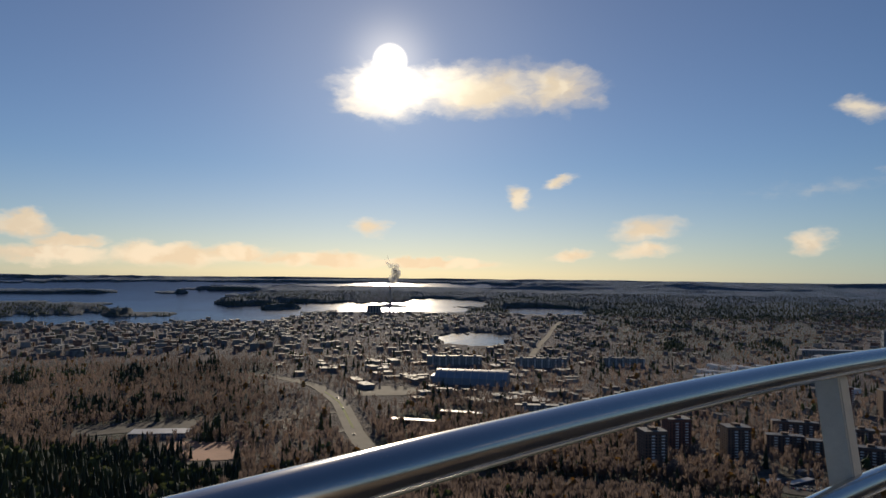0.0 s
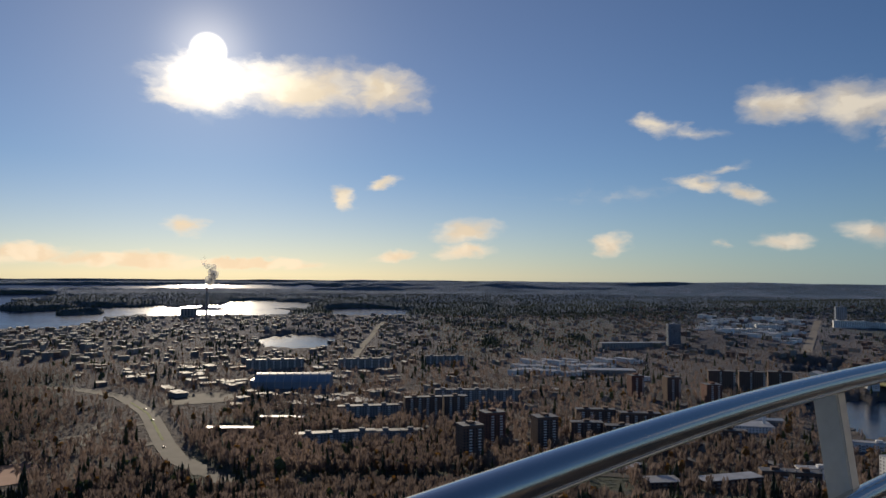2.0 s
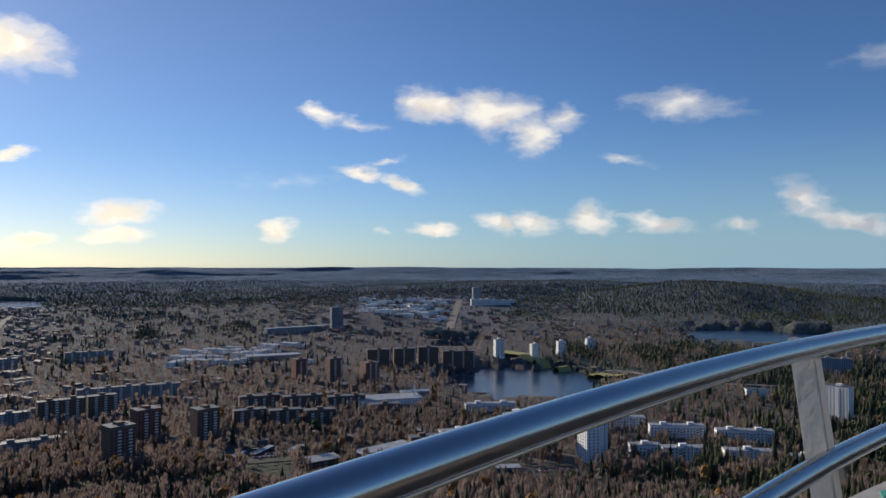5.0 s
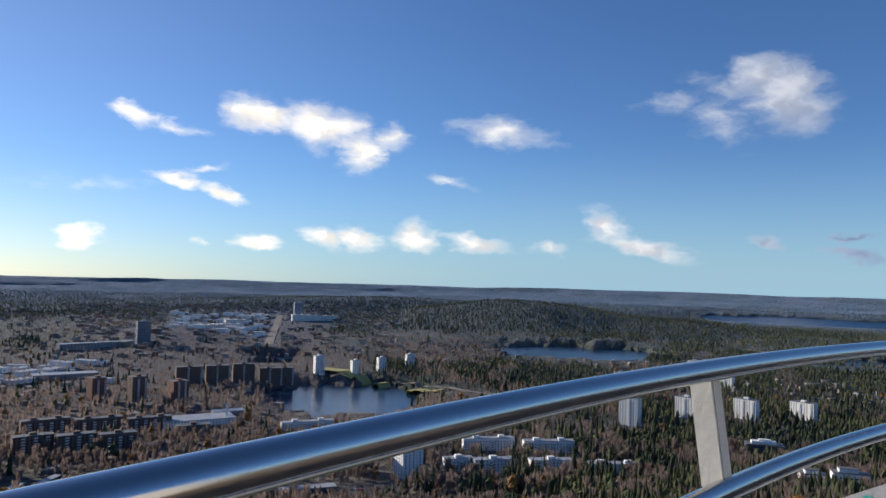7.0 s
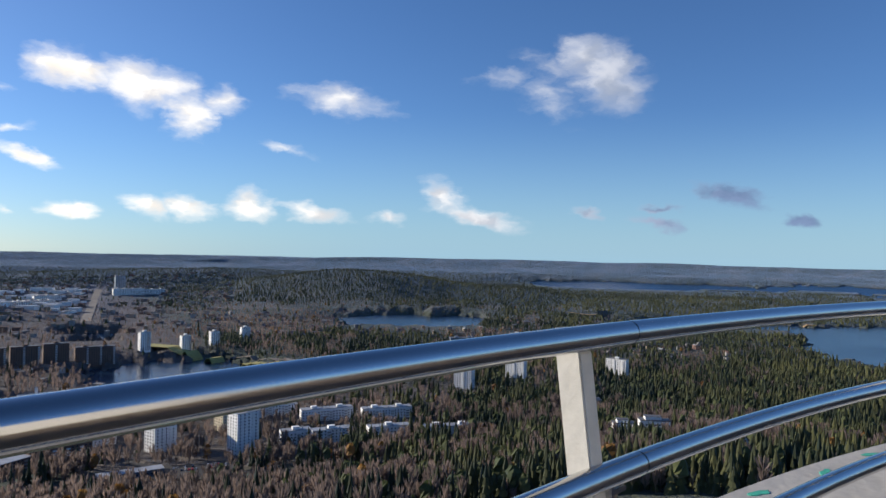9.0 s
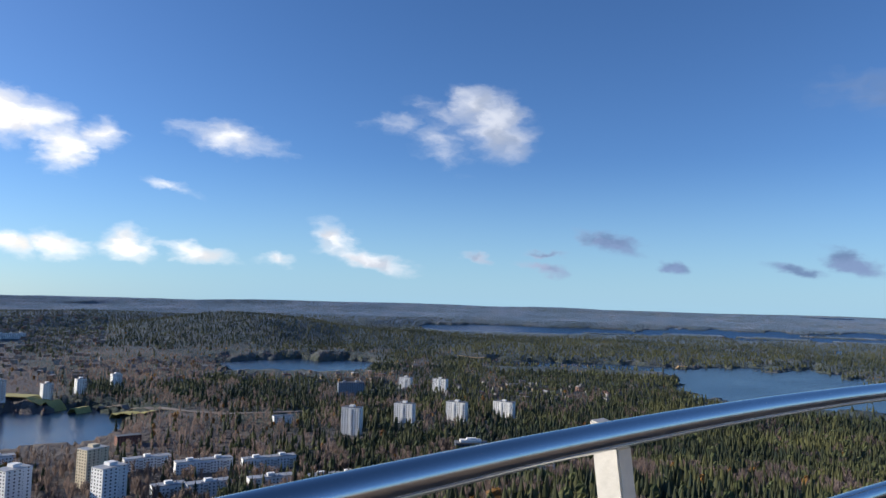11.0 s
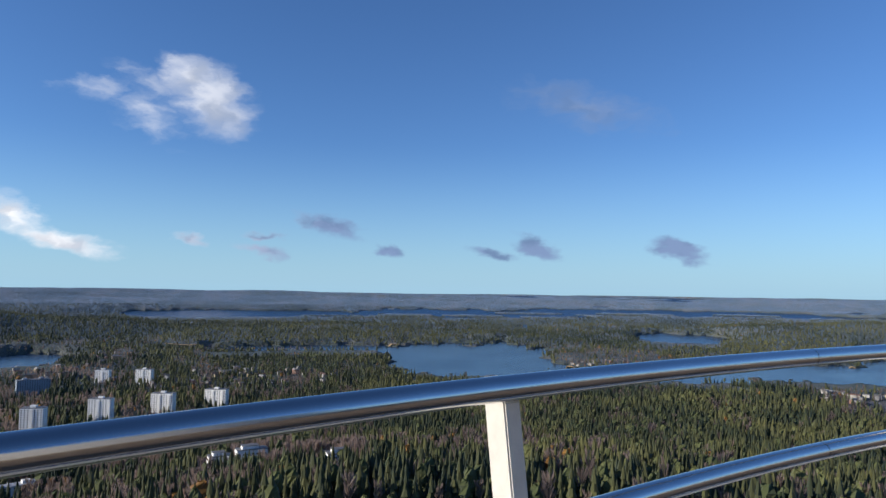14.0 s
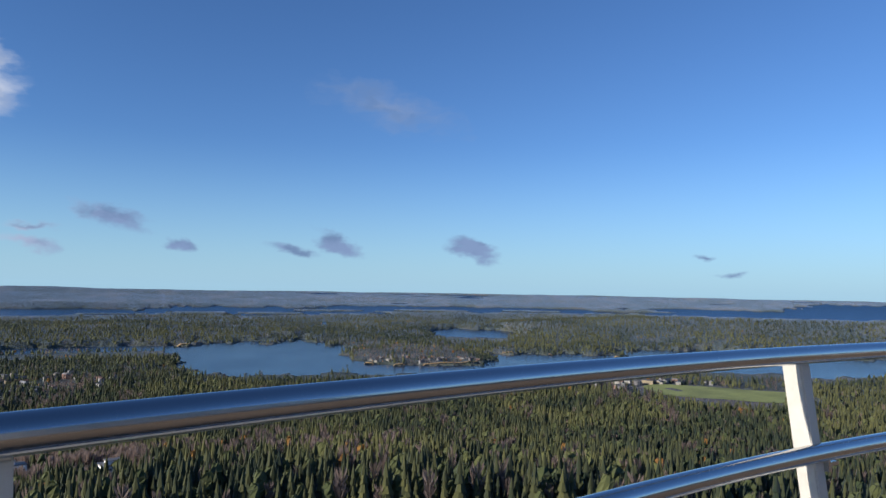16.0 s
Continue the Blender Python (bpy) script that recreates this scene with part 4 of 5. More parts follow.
# ---- single buildings ----
def make_hall():
    """Ice hall: a long vault with ribs and a stepped end."""
    root = new("sports_hall")
    L, wid, hh, n = 132.0, 62.0, 24.0, 18
    arc = [(-wid / 2 + wid * i / n, 7 + (hh - 7) * math.sin(math.pi * (0.06 + 0.88 * i / n)) ** 0.75) for i in range(n + 1)]

    def vault(x0, x1, lift):
        bm = bmesh.new()
        ends = [[bm.verts.new((x, y, z + lift)) for y, z in arc] for x in (x0, x1)]
        base = [[bm.verts.new((x, y, -4)) for y in (-wid / 2, wid / 2)] for x in (x0, x1)]
        for i in range(n):
            bm.faces.new((ends[0][i], ends[0][i + 1], ends[1][i + 1], ends[1][i]))
        for k in (0, 1):
            bm.faces.new([base[k][0]] + ends[k] + [base[k][1]])
        for s, e in ((0, 0), (1, n)):
            bm.faces.new((base[0][s], base[1][s], ends[1][e], ends[0][e]))
        bmesh.ops.recalc_face_normals(bm, faces=bm.faces)
        return bm
    part("vault", vault(-L / 2, L / 2, 0), BLUE_WALL, root, "blue-grey arched roof")
    for i in range(9):
        x = -L / 2 + L * (i + 0.5) / 9
        part("rib", vault(x - 0.8, x + 0.8, 0.7), TIN_ROOF, root)
    part("annex", box(-L / 2 - 9, -L / 2 - 0.01, -20, 20, -4, 13), BLUE_WALL, root)
    stand(tagged(root, "blue-grey arched sports hall with ribbed roof", "sports hall"), -2.5, 1290, -8, clear=85)


def make_landmarks():
    b = block("office_tower", "tall blue glazed office tower on a wooded rise", 34, 22, 58, BLUE_WALL, DARK_WALL, bay=3.0, size=(2.4, 1.8))
    stand(tagged(b, category="office tower"), -32.6, 2047, 15, clear=30)
    b = block("slab_block", "blue-grey slab block among bare birches", 54, 16, 27, BLUE_WALL)
    stand(b, -70.5, 1492, 10, clear=30)
    b = block("long_hall", "long low grey hall by the motorway", 190, 22, 14, GREY_WALL, TIN_ROOF, bay=8, house=False)
    stand(tagged(b, category="hall"), -29.5, 2000, 26, clear=60)
    for az, r, w, d, h in ((-44.0, 3300, 40, 30, 70), (-44.6, 3150, 120, 30, 26), (-46.2, 3200, 100, 30, 20), (-38.5, 2700, 120, 40, 16), (-39.3, 2950, 90, 40, 18), (-37.3, 2500, 80, 40, 12)):
        b = block("hospital_block", "pale hospital block with a flat roof", w, d, h, BLUE_WALL if h > 60 else WHITE_WALL, bay=6, size=(3, 1.6))
        stand(tagged(b, category="hospital", group="hospital blocks"), az, r, 10, clear=w * 0.5)
    b = block("school", "low white school with a flat roof", 92, 40, 9, WHITE_WALL, TIN_ROOF, bay=4, house=False)
    stand(tagged(b, category="school"), -36.8, 1000, 12, clear=52)
    b = block("school", "low school wing with a blue roof", 44, 18, 8, GREY_WALL, BLUE_WALL, house=False)
    stand(tagged(b, category="school"), -39.0, 1050, 12, clear=25)
    pole = new("school_chimney")
    part("chimney_shaft", box(-1.6, 1.6, -1.6, 1.6, -4, 24), TRIM, pole)
    part("cap", box(-1.9, 1.9, -1.9, 1.9, 24.01, 24.8), ROOF, pole)
    stand(tagged(pole, "slim pale brick chimney by the school", "chimney"), -38.9, 1010)
    b = block("school", "flat white school roof among birches", 110, 34, 8, GREY_WALL, TIN_ROOF, house=False)
    stand(tagged(b, category="school"), -27.6, 1500, 10, clear=50)
    b = block("office_block", "dark blue-grey block with a white penthouse", 40, 18, 16, DARK_WALL, ROOF, singly=True, house=False)
    part("penthouse", box(-14, 12, -5, 5, 16.6, 19.4), WHITE_WALL, b, "white penthouse")
    part("penthouse", box(-6, 6, -3, 3, 19.41, 21.4), WHITE_WALL, b, "white plant room")
    stand(tagged(b, category="office block"), -80.3, 872, 8, clear=27)
    for az, r, w, h in ((-83.4, 645, 20, 14), (-85.7, 640, 26, 17), (-92.5, 565, 20, 13), (-90.1, 600, 22, 6), (-91.6, 575, 12, 10)):
        b = block("white_villa_block", "small white stepped block in the spruce wood", w, 12, h, WHITE_WALL, ROOF, singly=True, house=False)
        part("upper_floor", box(-w * 0.32, w * 0.2, -4, 4, h + 0.51, h + 3.2), WHITE_WALL, b)
        part("upper_roof", box(-w * 0.34, w * 0.22, -4.2, 4.2, h + 3.21, h + 3.5), ROOF, b)
        stand(tagged(b, group="white stepped blocks"), az, r, 12, clear=w * 1.25)
    b = block("brick_house", "low red brick house with a dark roof by the pond", 30, 14, 12, BRICK, ROOF, singly=True, house=False)
    stand(tagged(b, category="house"), -54.2, 1024, 15, clear=22)
    b = block("black_and_white_house", "small house with white walls and a black roof", 32, 14, 11, WHITE_WALL, DARK_WALL, house=False)
    stand(tagged(b, category="house"), -65.3, 1153, 15, clear=25)
    for az, r, w, turn in ((-24.6, 716, 44, 62), (-26.9, 742, 36, 58), (-29.2, 735, 40, 60)):
        b = block("carport", "long low carport with a wet pale roof", w, 7, 3, DARK_WALL, TIN_ROOF, house=False, size=(2, 1))
        stand(tagged(b, category="carport", group="carports"), az, r, turn, clear=w * 0.55)
    for az, r, w, d, turn in ((-36.4, 690, 62, 18, 38), (-31.6, 655, 30, 20, 24)):
        b = block("low_brown_block", "low brown brick building with a pale flat roof", w, d, 9, BROWN_BRICK, TIN_ROOF, singly=True, house=False, trim=GREY_WALL, skip=4)
        stand(tagged(b, category="building", group="low brown buildings"), az, r, turn, clear=w * 0.6)
    b = block("shed", "low shed with a flat pale roof by a car park", 50, 11, 4, DARK_WALL, TIN_ROOF, house=False, size=(2, 1))
    stand(tagged(b, category="shed"), -45.2, 622, 10, clear=30)
    b = block("shed", "long low shed with a bright wet roof", 80, 12, 5, BROWN_BRICK, TIN_ROOF, house=False)
    stand(tagged(b, category="shed"), 1.8, 930, -14, clear=40)
    b = block("shed", "low shed with a bright wet roof", 60, 12, 5, BROWN_BRICK, TIN_ROOF, house=False)
    stand(tagged(b, category="shed"), -1.6, 985, -14, clear=32)
    b = block("grandstand", "low pavilion with a broad pale curved roof", 66, 26, 6, GREY_WALL, TIN_ROOF, house=False)
    stand(tagged(b, category="grandstand"), 21.6, 895, -14, clear=45)
    stack = new("power_station_chimney")
    bm = bmesh.new()
    bmesh.ops.create_cone(bm, cap_ends=True, segments=20, radius1=5.5, radius2=3.4, depth=128)
    bmesh.ops.translate(bm, verts=bm.verts, vec=(0, 0, 60))
    part("chimney_shaft", bm, GREY_WALL, stack, smooth=False)
    bm = bmesh.new()
    bmesh.ops.create_cone(bm, cap_ends=True, segments=20, radius1=3.9, radius2=3.9, depth=9)
    bmesh.ops.translate(bm, verts=bm.verts, vec=(0, 0, 127))
    part("rim", bm, BRICK, stack)
    stand(tagged(stack, "tall slim power station chimney above the town", "chimney"), 4.3, 3466)
    b = block("power_station", "dark power station block beside its chimney", 70, 40, 34, GREY_WALL, ROOF, bay=12, house=False, size=(4, 3))
    stand(tagged(b, category="power station"), 5.6, 3480, 5, clear=60)
    plume = new("smoke_plume")
    rng = random.Random(4)
    bm = bmesh.new()
    for i in range(34):
        t = (i + rng.random()) / 34
        z = 132 + 150 * t
        sway = -28 * math.sin(t * 5.2) * (0.4 + t) - 18 * t
        k = (5 + 16 * math.sin(math.pi * min(1, t * 1.15 + 0.08)) * (0.35 + 0.65 * rng.random())) * (1.0 if t < 0.75 else 0.55)
        m = Matrix.Translation((-sway + rng.gauss(0, 7 + 5 * t), rng.gauss(0, 8), z)) @ Matrix.Diagonal((k, k, k * 0.8, 1)) @ Euler((rng.random() * 6, rng.random() * 6, 0)).to_matrix().to_4x4()
        got = bmesh.ops.create_icosphere(bm, subdivisions=2, radius=1, matrix=m)
        for v in got["verts"]:
            v.co += Vector((rng.gauss(0, 1), rng.gauss(0, 1), rng.gauss(0, 1))) * k * 0.13
    tagged(part("steam", bm, STEAM, plume, smooth=True), kind="stuff")
    stand(tagged(plume, "white steam plume rising from the power station chimney", "smoke"), 4.3, 3460)


make_hall()
make_landmarks()


# ---- roads, pitches and shores ----
def ribbon(name, label, path, width, material, lift=0.6, category="road", margin=0.0):
    """A strip laid over the land along (bearing, distance) points."""
    pts = []
    for (a0, r0), (a1, r1) in zip(path, path[1:]):
        steps = max(2, int((abs(r1 - r0) + abs(a1 - a0) * 15) / 12))
        pts += [(a0 + (a1 - a0) * i / steps, r0 + (r1 - r0) * i / steps) for i in range(steps)]
    pts.append(path[-1])
    flat = ground_along(pts)
    bm = bmesh.new()
    rows = []
    for i, p in enumerate(flat):
        q = flat[min(i + 1, len(flat) - 1)] - flat[max(i - 1, 0)]
        n = Vector((-q.y, q.x, 0)).normalized() * (width / 2)
        rows.append([bm.verts.new(p + s * n + Vector((0, 0, z))) for s, z in ((-1, lift - 1.2), (-1, lift), (1, lift), (1, lift - 1.2))])
        CLEAR.append((p.x, p.y, width * 0.62 + 2))
        if margin:
            side = p * (1 - margin / Vector((p.x, p.y)).length)
            CLEAR.append((side.x, side.y, margin))
    for a, b in zip(rows, rows[1:]):
        for j in range(3):
            bm.faces.new((a[j], a[j + 1], b[j + 1], b[j]))
    bmesh.ops.recalc_face_normals(bm, faces=bm.faces)
    return tagged(part(name, bm, material), label, category, kind="structure")


def field(name, label, az, r, ha, hr, material, category="field", lift=0.7):
    """A level-edged patch of ground, round at the corners."""
    bm = bmesh.new()
    n, rim = 40, []
    edge = []
    for i in range(n):
        t = 2 * math.pi * i / n
        c, s = math.cos(t), math.sin(t)
        k = (abs(c) ** 4 + abs(s) ** 4) ** -0.25 * (1 + 0.05 * math.sin(3 * t + az))
        edge.append((az + ha * k * c, r + hr * k * s))
    rim = [bm.verts.new(p + Vector((0, 0, lift))) for p in ground_along(edge)]
    mid = bm.verts.new(ground_at(az, r) + Vector((0, 0, lift)))
    for i in range(n):
        bm.faces.new((rim[i], rim[(i + 1) % n], mid))
    bmesh.ops.recalc_face_normals(bm, faces=bm.faces)
    p = ground_at(az, r)
    CLEAR.append((p.x, p.y, min(hr, radians(ha) * r) * 0.98))
    for back in (20, 45):
        q = ground_at(az, r - hr - back)
        CLEAR.append((q.x, q.y, radians(ha) * r * 0.7))
    for k in (-0.6, 0.6):
        q = ground_at(az + ha * k, r)
        CLEAR.append((q.x, q.y, min(hr, radians(ha) * r * 0.6)))
    return tagged(part(name, bm, material), label, category, kind="structure")


def make_roads():
    main = [(16.0, 1420), (13.7, 1391), (11.6, 1310), (10.1, 1256), (8.9, 1150), (8.2, 1080), (7.5, 960), (7.0, 880), (6.2, 800), (4.0, 720), (2.0, 668)]
    ribbon("road", "damp dual carriageway running down to a junction", main, 24, ASPHALT, margin=24)
    ribbon("verge", "grass strip between the carriageways", [(9.4, 1190), (8.2, 1080), (7.5, 960), (7.1, 900)], 3.5, GRASS, 0.75, "verge")
    ribbon("road", "damp road beside the bare birch wood", [(2.0, 668), (-6, 660), (-14, 640), (-24, 625), (-32, 620), (-40, 612), (-48, 600), (-56, 590), (-66, 585)], 11, ASPHALT, margin=32)
    ribbon("road", "slip road in a bend", [(7.0, 900), (9.5, 860), (11.4, 880), (12.6, 930), (12.2, 1000), (10.6, 1060)], 9, ASPHALT)
    ribbon("road", "road past the sports ground", [(26, 960), (20, 940), (14, 960), (8.5, 1010)], 10, ASPHALT)
    ribbon("road", "straight town street", [(-7.2, 1700), (-8.6, 2300), (-9.6, 3000)], 16, ASPHALT)
    ribbon("road", "straight town street", [(-3.0, 1560), (4.0, 1660), (13, 1760)], 16, ASPHALT)
    ribbon("road", "wide road through the building site", [(-41.8, 2100), (-42.2, 2700), (-42.6, 3500)], 26, GRAVEL)
    ribbon("road", "road between the blocks", [(-23, 760), (-26.5, 775), (-33, 790), (-40, 800), (-47, 640), (-52, 625)], 8, ASPHALT)
    field("car_park", "wet car park before the sports hall", 4.6, 1190, 2.6, 45, ASPHALT, "car park")
    field("car_park", "car park beside the shed", -50.0, 632, 3.4, 24, ASPHALT, "car park")
    field("car_park", "car park between slab blocks", -27.5, 725, 2.4, 34, ASPHALT, "car park")
    field("sports_pitch", "reddish sand sports pitch in low sun", 18.3, 800, 3.0, 52, SAND, "sports pitch")
    field("sports_pitch", "grey running ground beside the pavilion", 23.5, 965, 5.5, 34, ASPHALT, "sports pitch")
    field("meadow", "green meadow among the trees", -138.5, 1560, 5.6, 95, GRASS, "meadow")
    ribbon("lawn", "yellow-green grass bank by the pond", [(-46.0, 1570), (-48.5, 1500), (-51, 1440), (-53.5, 1370), (-56, 1300)], 34, DRY_GRASS, 4.0, "lawn", margin=26)
    ribbon("dirt_track", "pale dirt track from the pond to the building site", [(-52, 1470), (-55, 1370), (-58, 1290), (-61, 1250), (-64, 1240), (-67, 1270)], 14, GRAVEL, 1.6, "track", margin=24)
    ribbon("road", "narrow road between the white tower blocks", [(-64, 1240), (-70, 1000), (-76, 1010), (-82, 1080), (-86, 1200)], 7, ASPHALT, 1.2)
    ribbon("reed_bank", "strip of dry reeds along the shore", [(-79, 2640), (-84, 2600), (-92, 2610), (-97, 2640)], 22, REED, 2.4, "reeds")
    ribbon("reed_bank", "strip of dry reeds along the shore", [(-110.2, 2010), (-113, 1975), (-118.4, 2010), (-119.6, 2080)], 10, REED, 2.4, "reeds")
    ribbon("reed_bank", "strip of dry reeds along the shore", [(-121, 2380), (-127, 2390), (-133, 2400)], 16, REED, 2.4, "reeds")


make_roads()


# ---- the wider town ----
def town(name, label, seed, n, az0, az1, r0, r1, size, tall, pitched, mats=None):
    """Many small houses in one object: walls and roofs."""
    rng = np.random.RandomState(seed)
    wall, roof = [], []
    fw, fr = [], []
    tries = 0
    A = az0 + (az1 - az0) * rng.rand(n * 3)
    R = np.sqrt(r0 * r0 + (r1 * r1 - r0 * r0) * rng.rand(n * 3))
    Z, W = land(A, R)
    spots, scales, behind = spread(A, R, Z), squeeze(R) / R, hides(A, R, Z + tall)
    while len(fw) // 5 < n and tries < n * 3:
        az, p, s, w = A[tries], spots[tries], float(scales[tries]), W[tries]
        hid = behind[tries]
        tries += 1
        if w > -0.06 or hid:
            continue
        if any((p[0] - x) ** 2 + (p[1] - y) ** 2 < (c + 6) ** 2 for x, y, c in CLEAR):
            continue
        a = radians(24 + 90 * rng.randint(2) + 6 * rng.randn())
        hw, hd, h = size * (0.5 + 0.9 * rng.rand()) * s / 2, size * (0.35 + 0.25 * rng.rand()) * s / 2, tall * (0.5 + rng.rand()) * s
        c, q = math.cos(a), math.sin(a)
        foot = [(c * x - q * y + p[0], q * x + c * y + p[1]) for x, y in ((-hw, -hd), (hw, -hd), (hw, hd), (-hw, hd))]
        o = len(wall)
        wall += [(x, y, p[2] - 3) for x, y in foot] + [(x, y, p[2] + h) for x, y in foot]
        fw += [(o, o + 1, o + 5, o + 4), (o + 1, o + 2, o + 6, o + 5), (o + 2, o + 3, o + 7, o + 6), (o + 3, o, o + 4, o + 7), (o + 4, o + 5, o + 6, o + 7)]
        o = len(roof)
        g = 1.06
        eave = [((x - p[0]) * g + p[0], (y - p[1]) * g + p[1], p[2] + h + 0.05) for x, y in foot]
        rise = (hd * 0.55 if pitched and rng.rand() < 0.8 else 0.5)
        e0 = [(eave[0][i] + eave[3][i]) / 2 for i in range(2)]
        e1 = [(eave[1][i] + eave[2][i]) / 2 for i in range(2)]
        if rise > 0.5:
            top = [(*e0, p[2] + h + rise), (*e1, p[2] + h + rise)]
            roof += eave + top
            fr += [(o, o + 1, o + 5, o + 4), (o + 2, o + 3, o + 4, o + 5), (o, o + 4, o + 3, o + 3), (o + 1, o + 2, o + 5, o + 5)]
        else:
            roof += eave + [(x, y, zz + rise) for x, y, zz in eave]
            fr += [(o, o + 1, o + 5, o + 4), (o + 1, o + 2, o + 6, o + 5), (o + 2, o + 3, o + 7, o + 6), (o + 3, o, o + 4, o + 7), (o + 4, o + 5, o + 6, o + 7)]
    root = new(name)
    for nm, vs, fs, mat in (("walls", wall, fw, mats[0] if mats else TOWN_WALLS), ("roofs", roof, fr, mats[1] if mats else TOWN_ROOFS)):
        me = bpy.data.meshes.new(nm)
        me.from_pydata([tuple(v) for v in vs], [], [f if f[2] != f[3] else f[:3] for f in fs])
        me.materials.append(mat)
        ob = new(nm, me)
        ob.parent = root
        tagged(ob, kind="stuff")
    tagged(root, label, "buildings", kind="stuff")


def make_town():
    town("town_centre", "dense town of grey and white blocks by the lake", 1, 780, 12, 42, 1800, 3150, 20, 12, False)
    town("town_centre", "town blocks with bright wet roofs below the chimney", 2, 640, -12, 13, 1500, 3500, 18, 8, False)
    town("workshops", "low workshops and stores with wet metal roofs", 3, 60, -11, 12, 1080, 1560, 32, 6, False)
    town("suburb", "scattered detached houses among bare trees", 4, 520, -33, -9, 1500, 3600, 15, 6, True)
    town("suburb", "houses and stores along the motorway", 5, 820, -52, -28, 1750, 4600, 20, 8, False)
    town("suburb", "houses among trees below the wooded hill", 6, 160, -76, -50, 1650, 2300, 16, 7, True)
    town("suburb", "small white and red houses by the bay", 7, 60, -92, -78, 1450, 1800, 15, 7, True)
    town("stores", "pale flat-roofed stores and workshops along the motorway", 13, 70, -41.5, -34.5, 2350, 3500, 48, 10, False, (WHITE_WALL, TIN_ROOF))
    town("stores", "pale flat-roofed stores beyond the birches", 14, 26, -30, -20, 1420, 1700, 40, 7, False, (WHITE_WALL, TIN_ROOF))
    town("farm", "white farm buildings beside a meadow", 8, 26, -138, -129, 1500, 1700, 18, 6, True)
    town("suburb", "small houses at the foot of the hill", 9, 16, -136, -126, 620, 760, 12, 5, True)
    town("suburb", "low houses between the slab blocks", 10, 90, -46, -6, 760, 1400, 20, 6, False)
    town("lakeside_houses", "cottages on the wooded point", 11, 24, -120, -110, 2000, 2150, 13, 5, True)


# ---- parked cars ----
def make_car(paint, label):
    """Small saloon: body, glazed cabin, four wheels."""
    root = new("car")
    bm = bmesh.new()
    prof = [(-2.15, 0.3), (2.15, 0.3), (2.18, 0.72), (1.25, 0.92), (-1.6, 0.98), (-2.18, 0.85)]
    a, b = [[bm.verts.new((x, y, z)) for x, z in prof] for y in (-0.88, 0.88)]
    bm.faces.new(a)
    bm.faces.new(b[::-1])
    for i in range(6):
        bm.faces.new((a[i], b[i], b[(i + 1) % 6], a[(i + 1) % 6]))
    bmesh.ops.recalc_face_normals(bm, faces=bm.faces)
    bmesh.ops.bevel(bm, geom=bm.edges[:], offset=0.06, segments=1, affect="EDGES")
    part("body", bm, paint, root)
    bm = bmesh.new()
    low = [bm.verts.new(p) for p in ((-1.6, -0.8, 0.95), (1.15, -0.8, 0.92), (1.15, 0.8, 0.92), (-1.6, 0.8, 0.95))]
    top = [bm.verts.new(p) for p in ((-1.15, -0.62, 1.4), (0.35, -0.62, 1.43), (0.35, 0.62, 1.43), (-1.15, 0.62, 1.4))]
    for i in range(4):
        bm.faces.new((low[i], low[(i + 1) % 4], top[(i + 1) % 4], top[i]))
    part("cabin_glass", bm, GLASS, root, "dark car windows")
    part("car_roof", box(-1.17, 0.37, -0.64, 0.64, 1.405, 1.46), paint, root)
    for x in (-1.35, 1.35):
        for y in (-0.85, 0.85):
            bm = bmesh.new()
            bmesh.ops.create_cone(bm, cap_ends=True, segments=12, radius1=0.32, radius2=0.32, depth=0.2, matrix=Matrix.Translation((x, y, 0.32)) @ pose(0, 0, 0, 90, 0, 0))
            part("wheel", bm, TYRE, root)
    return tagged(root, label, "car", "parked cars")


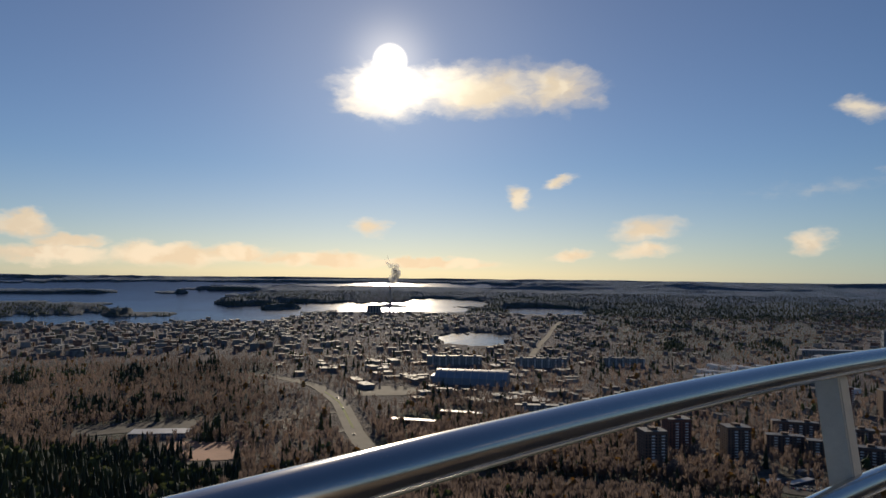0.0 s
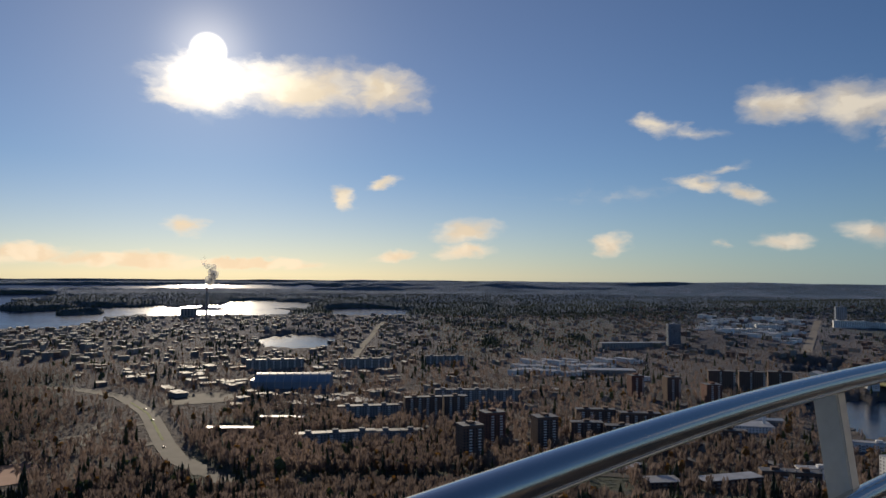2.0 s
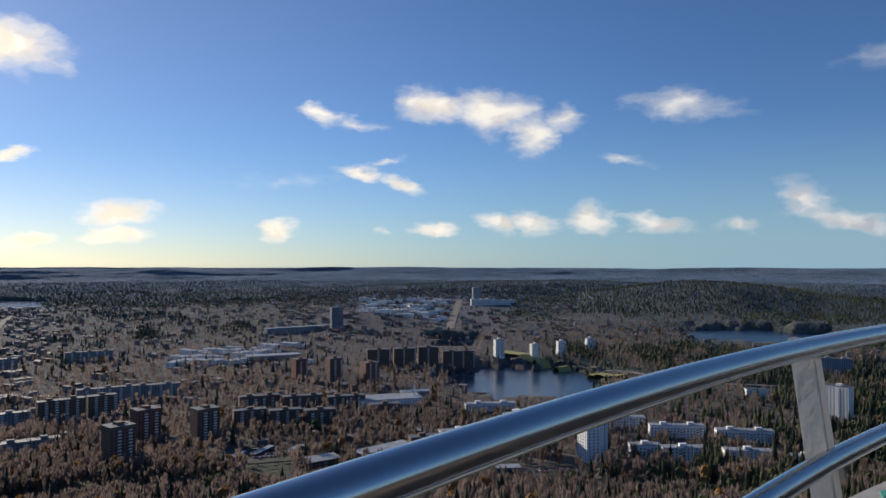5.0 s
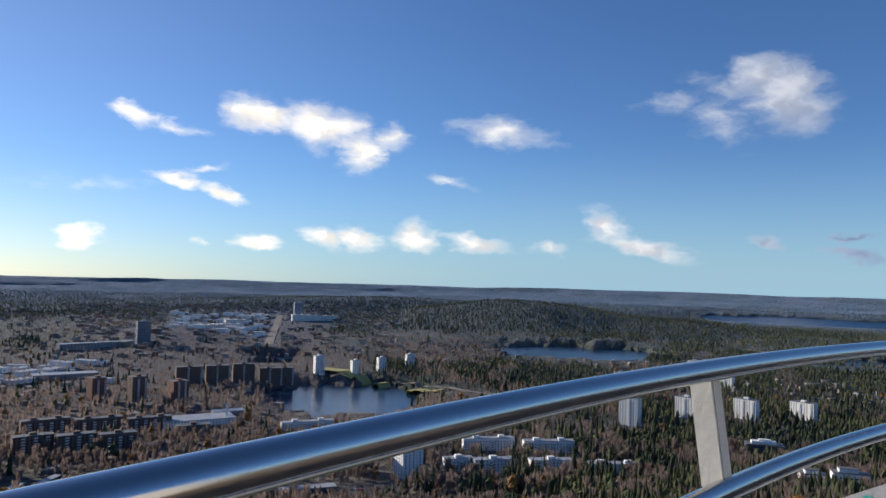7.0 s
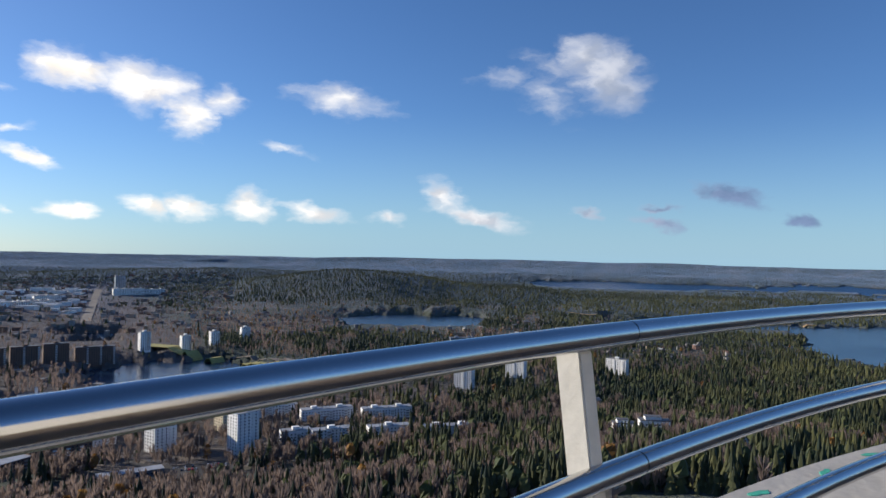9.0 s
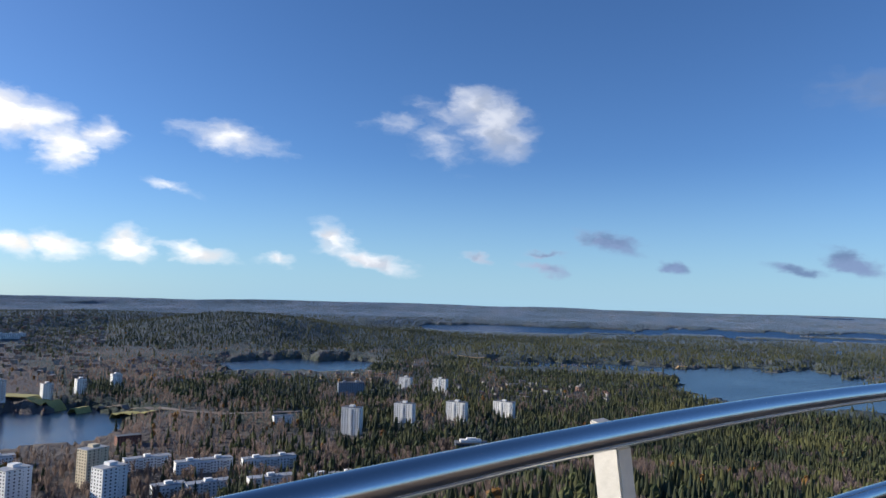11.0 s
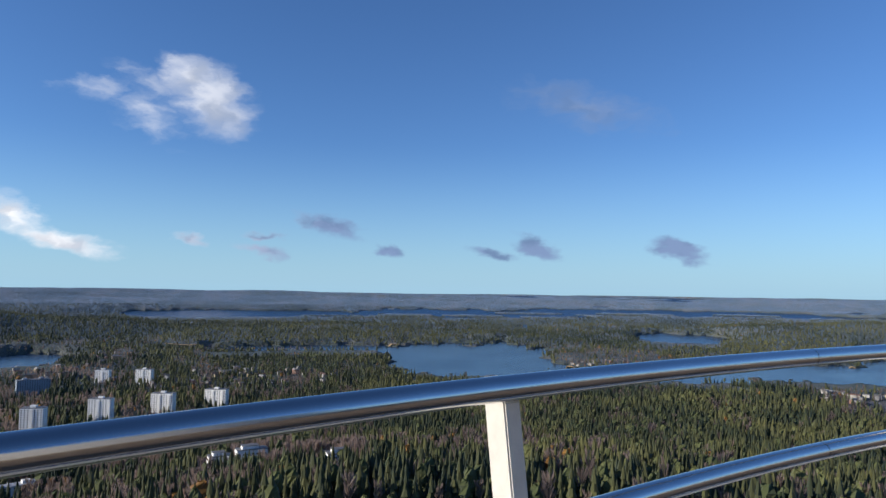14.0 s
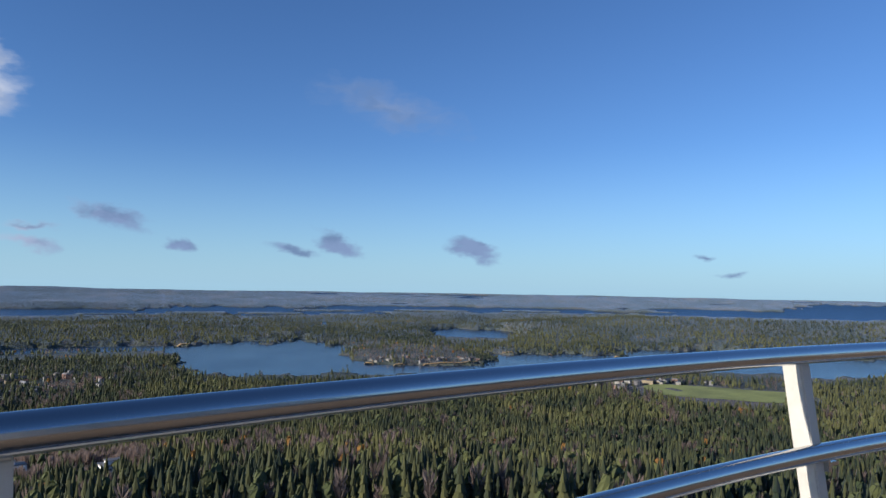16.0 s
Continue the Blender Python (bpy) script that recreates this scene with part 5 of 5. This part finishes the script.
def make_cars():
    rng = random.Random(9)
    kinds = [make_car(p, "parked %s saloon car on damp asphalt" % n) for p, n in zip(CAR_PAINT, ("white", "black", "red", "silver"))]
    used = set()
    spots = [(-48.2 - i * 0.27, 626 + row * 13) for row in range(2) for i in range(15)]
    spots += [(-26.2 - i * 0.24, 715 + row * 14) for row in range(2) for i in range(10)]
    spots += [(7.9, 1030), (7.4, 930), (8.4, 1120), (7.0, 860), (-20, 630), (-36, 617), (3.2, 690)]
    for az, r in spots:
        if rng.random() < 0.3:
            continue
        k = rng.choice((0, 1, 1, 3, 3, 2))
        p = ground_at(az, r) + Vector((0, 0, 0.7))
        m = Matrix.Translation(p) @ pose(0, 0, 0, 0, 0, az + (90 if r < 760 else 0) + rng.uniform(-4, 4))
        if k in used:
            copy_thing(kinds[k], m)
        else:
            kinds[k].matrix_basis = m
            used.add(k)


def make_orange_trees():
    """Single larches and maples still in orange leaf: trunk, limbs and a crown of many small clumps."""
    rng = random.Random(31)
    spots = [(-60.1, 1150), (-60.7, 1165), (-59.6, 1172), (-28.6, 1010), (-29.4, 1000), (-24.5, 905), (-35.8, 880), (-78.4, 1650), (-50.6, 660), (-38.0, 760), (-12.5, 1120), (-86.5, 660)]
    for az, r in spots:
        root = new("orange_tree")
        h = rng.uniform(11, 16)
        bm = bmesh.new()
        bmesh.ops.create_cone(bm, cap_ends=True, segments=7, radius1=0.28, radius2=0.07, depth=h, matrix=Matrix.Translation((0, 0, h / 2 - 0.5)))
        part("trunk", bm, BROWN_BRICK, root, "dark bark trunk")
        for k in range(5):
            a, z = rng.random() * 6.28, h * rng.uniform(0.3, 0.65)
            bm = bmesh.new()
            tilt = Matrix.Translation((0, 0, z)) @ Euler((0, radians(52), a)).to_matrix().to_4x4() @ Matrix.Translation((0, 0, h * 0.13))
            bmesh.ops.create_cone(bm, cap_ends=True, segments=5, radius1=0.1, radius2=0.03, depth=h * 0.26, matrix=tilt)
            part("limb", bm, BROWN_BRICK, root)
        bm = bmesh.new()
        for k in range(150):
            z = rng.uniform(0.22, 1.0)
            wide = h * 0.27 * (1.08 - z) ** 0.6 * rng.random() ** 0.5
            a = rng.random() * 6.28
            size = rng.uniform(0.35, 0.8)
            m = Matrix.Translation((math.cos(a) * wide, math.sin(a) * wide, z * h)) @ Euler((rng.random() * 6, rng.random() * 6, rng.random() * 6)).to_matrix().to_4x4() @ Matrix.Diagonal((size, size, size * 0.5, 1))
            bmesh.ops.create_icosphere(bm, subdivisions=1, radius=1, matrix=m)
        tagged(part("crown", bm, AUTUMN, root), kind="stuff")
        stand(tagged(root, "leafy tree in bright orange autumn colour", "tree", "orange autumn trees"), az, r, rng.uniform(0, 360), clear=9)


make_orange_trees()
make_town()
make_forest()
make_cars()
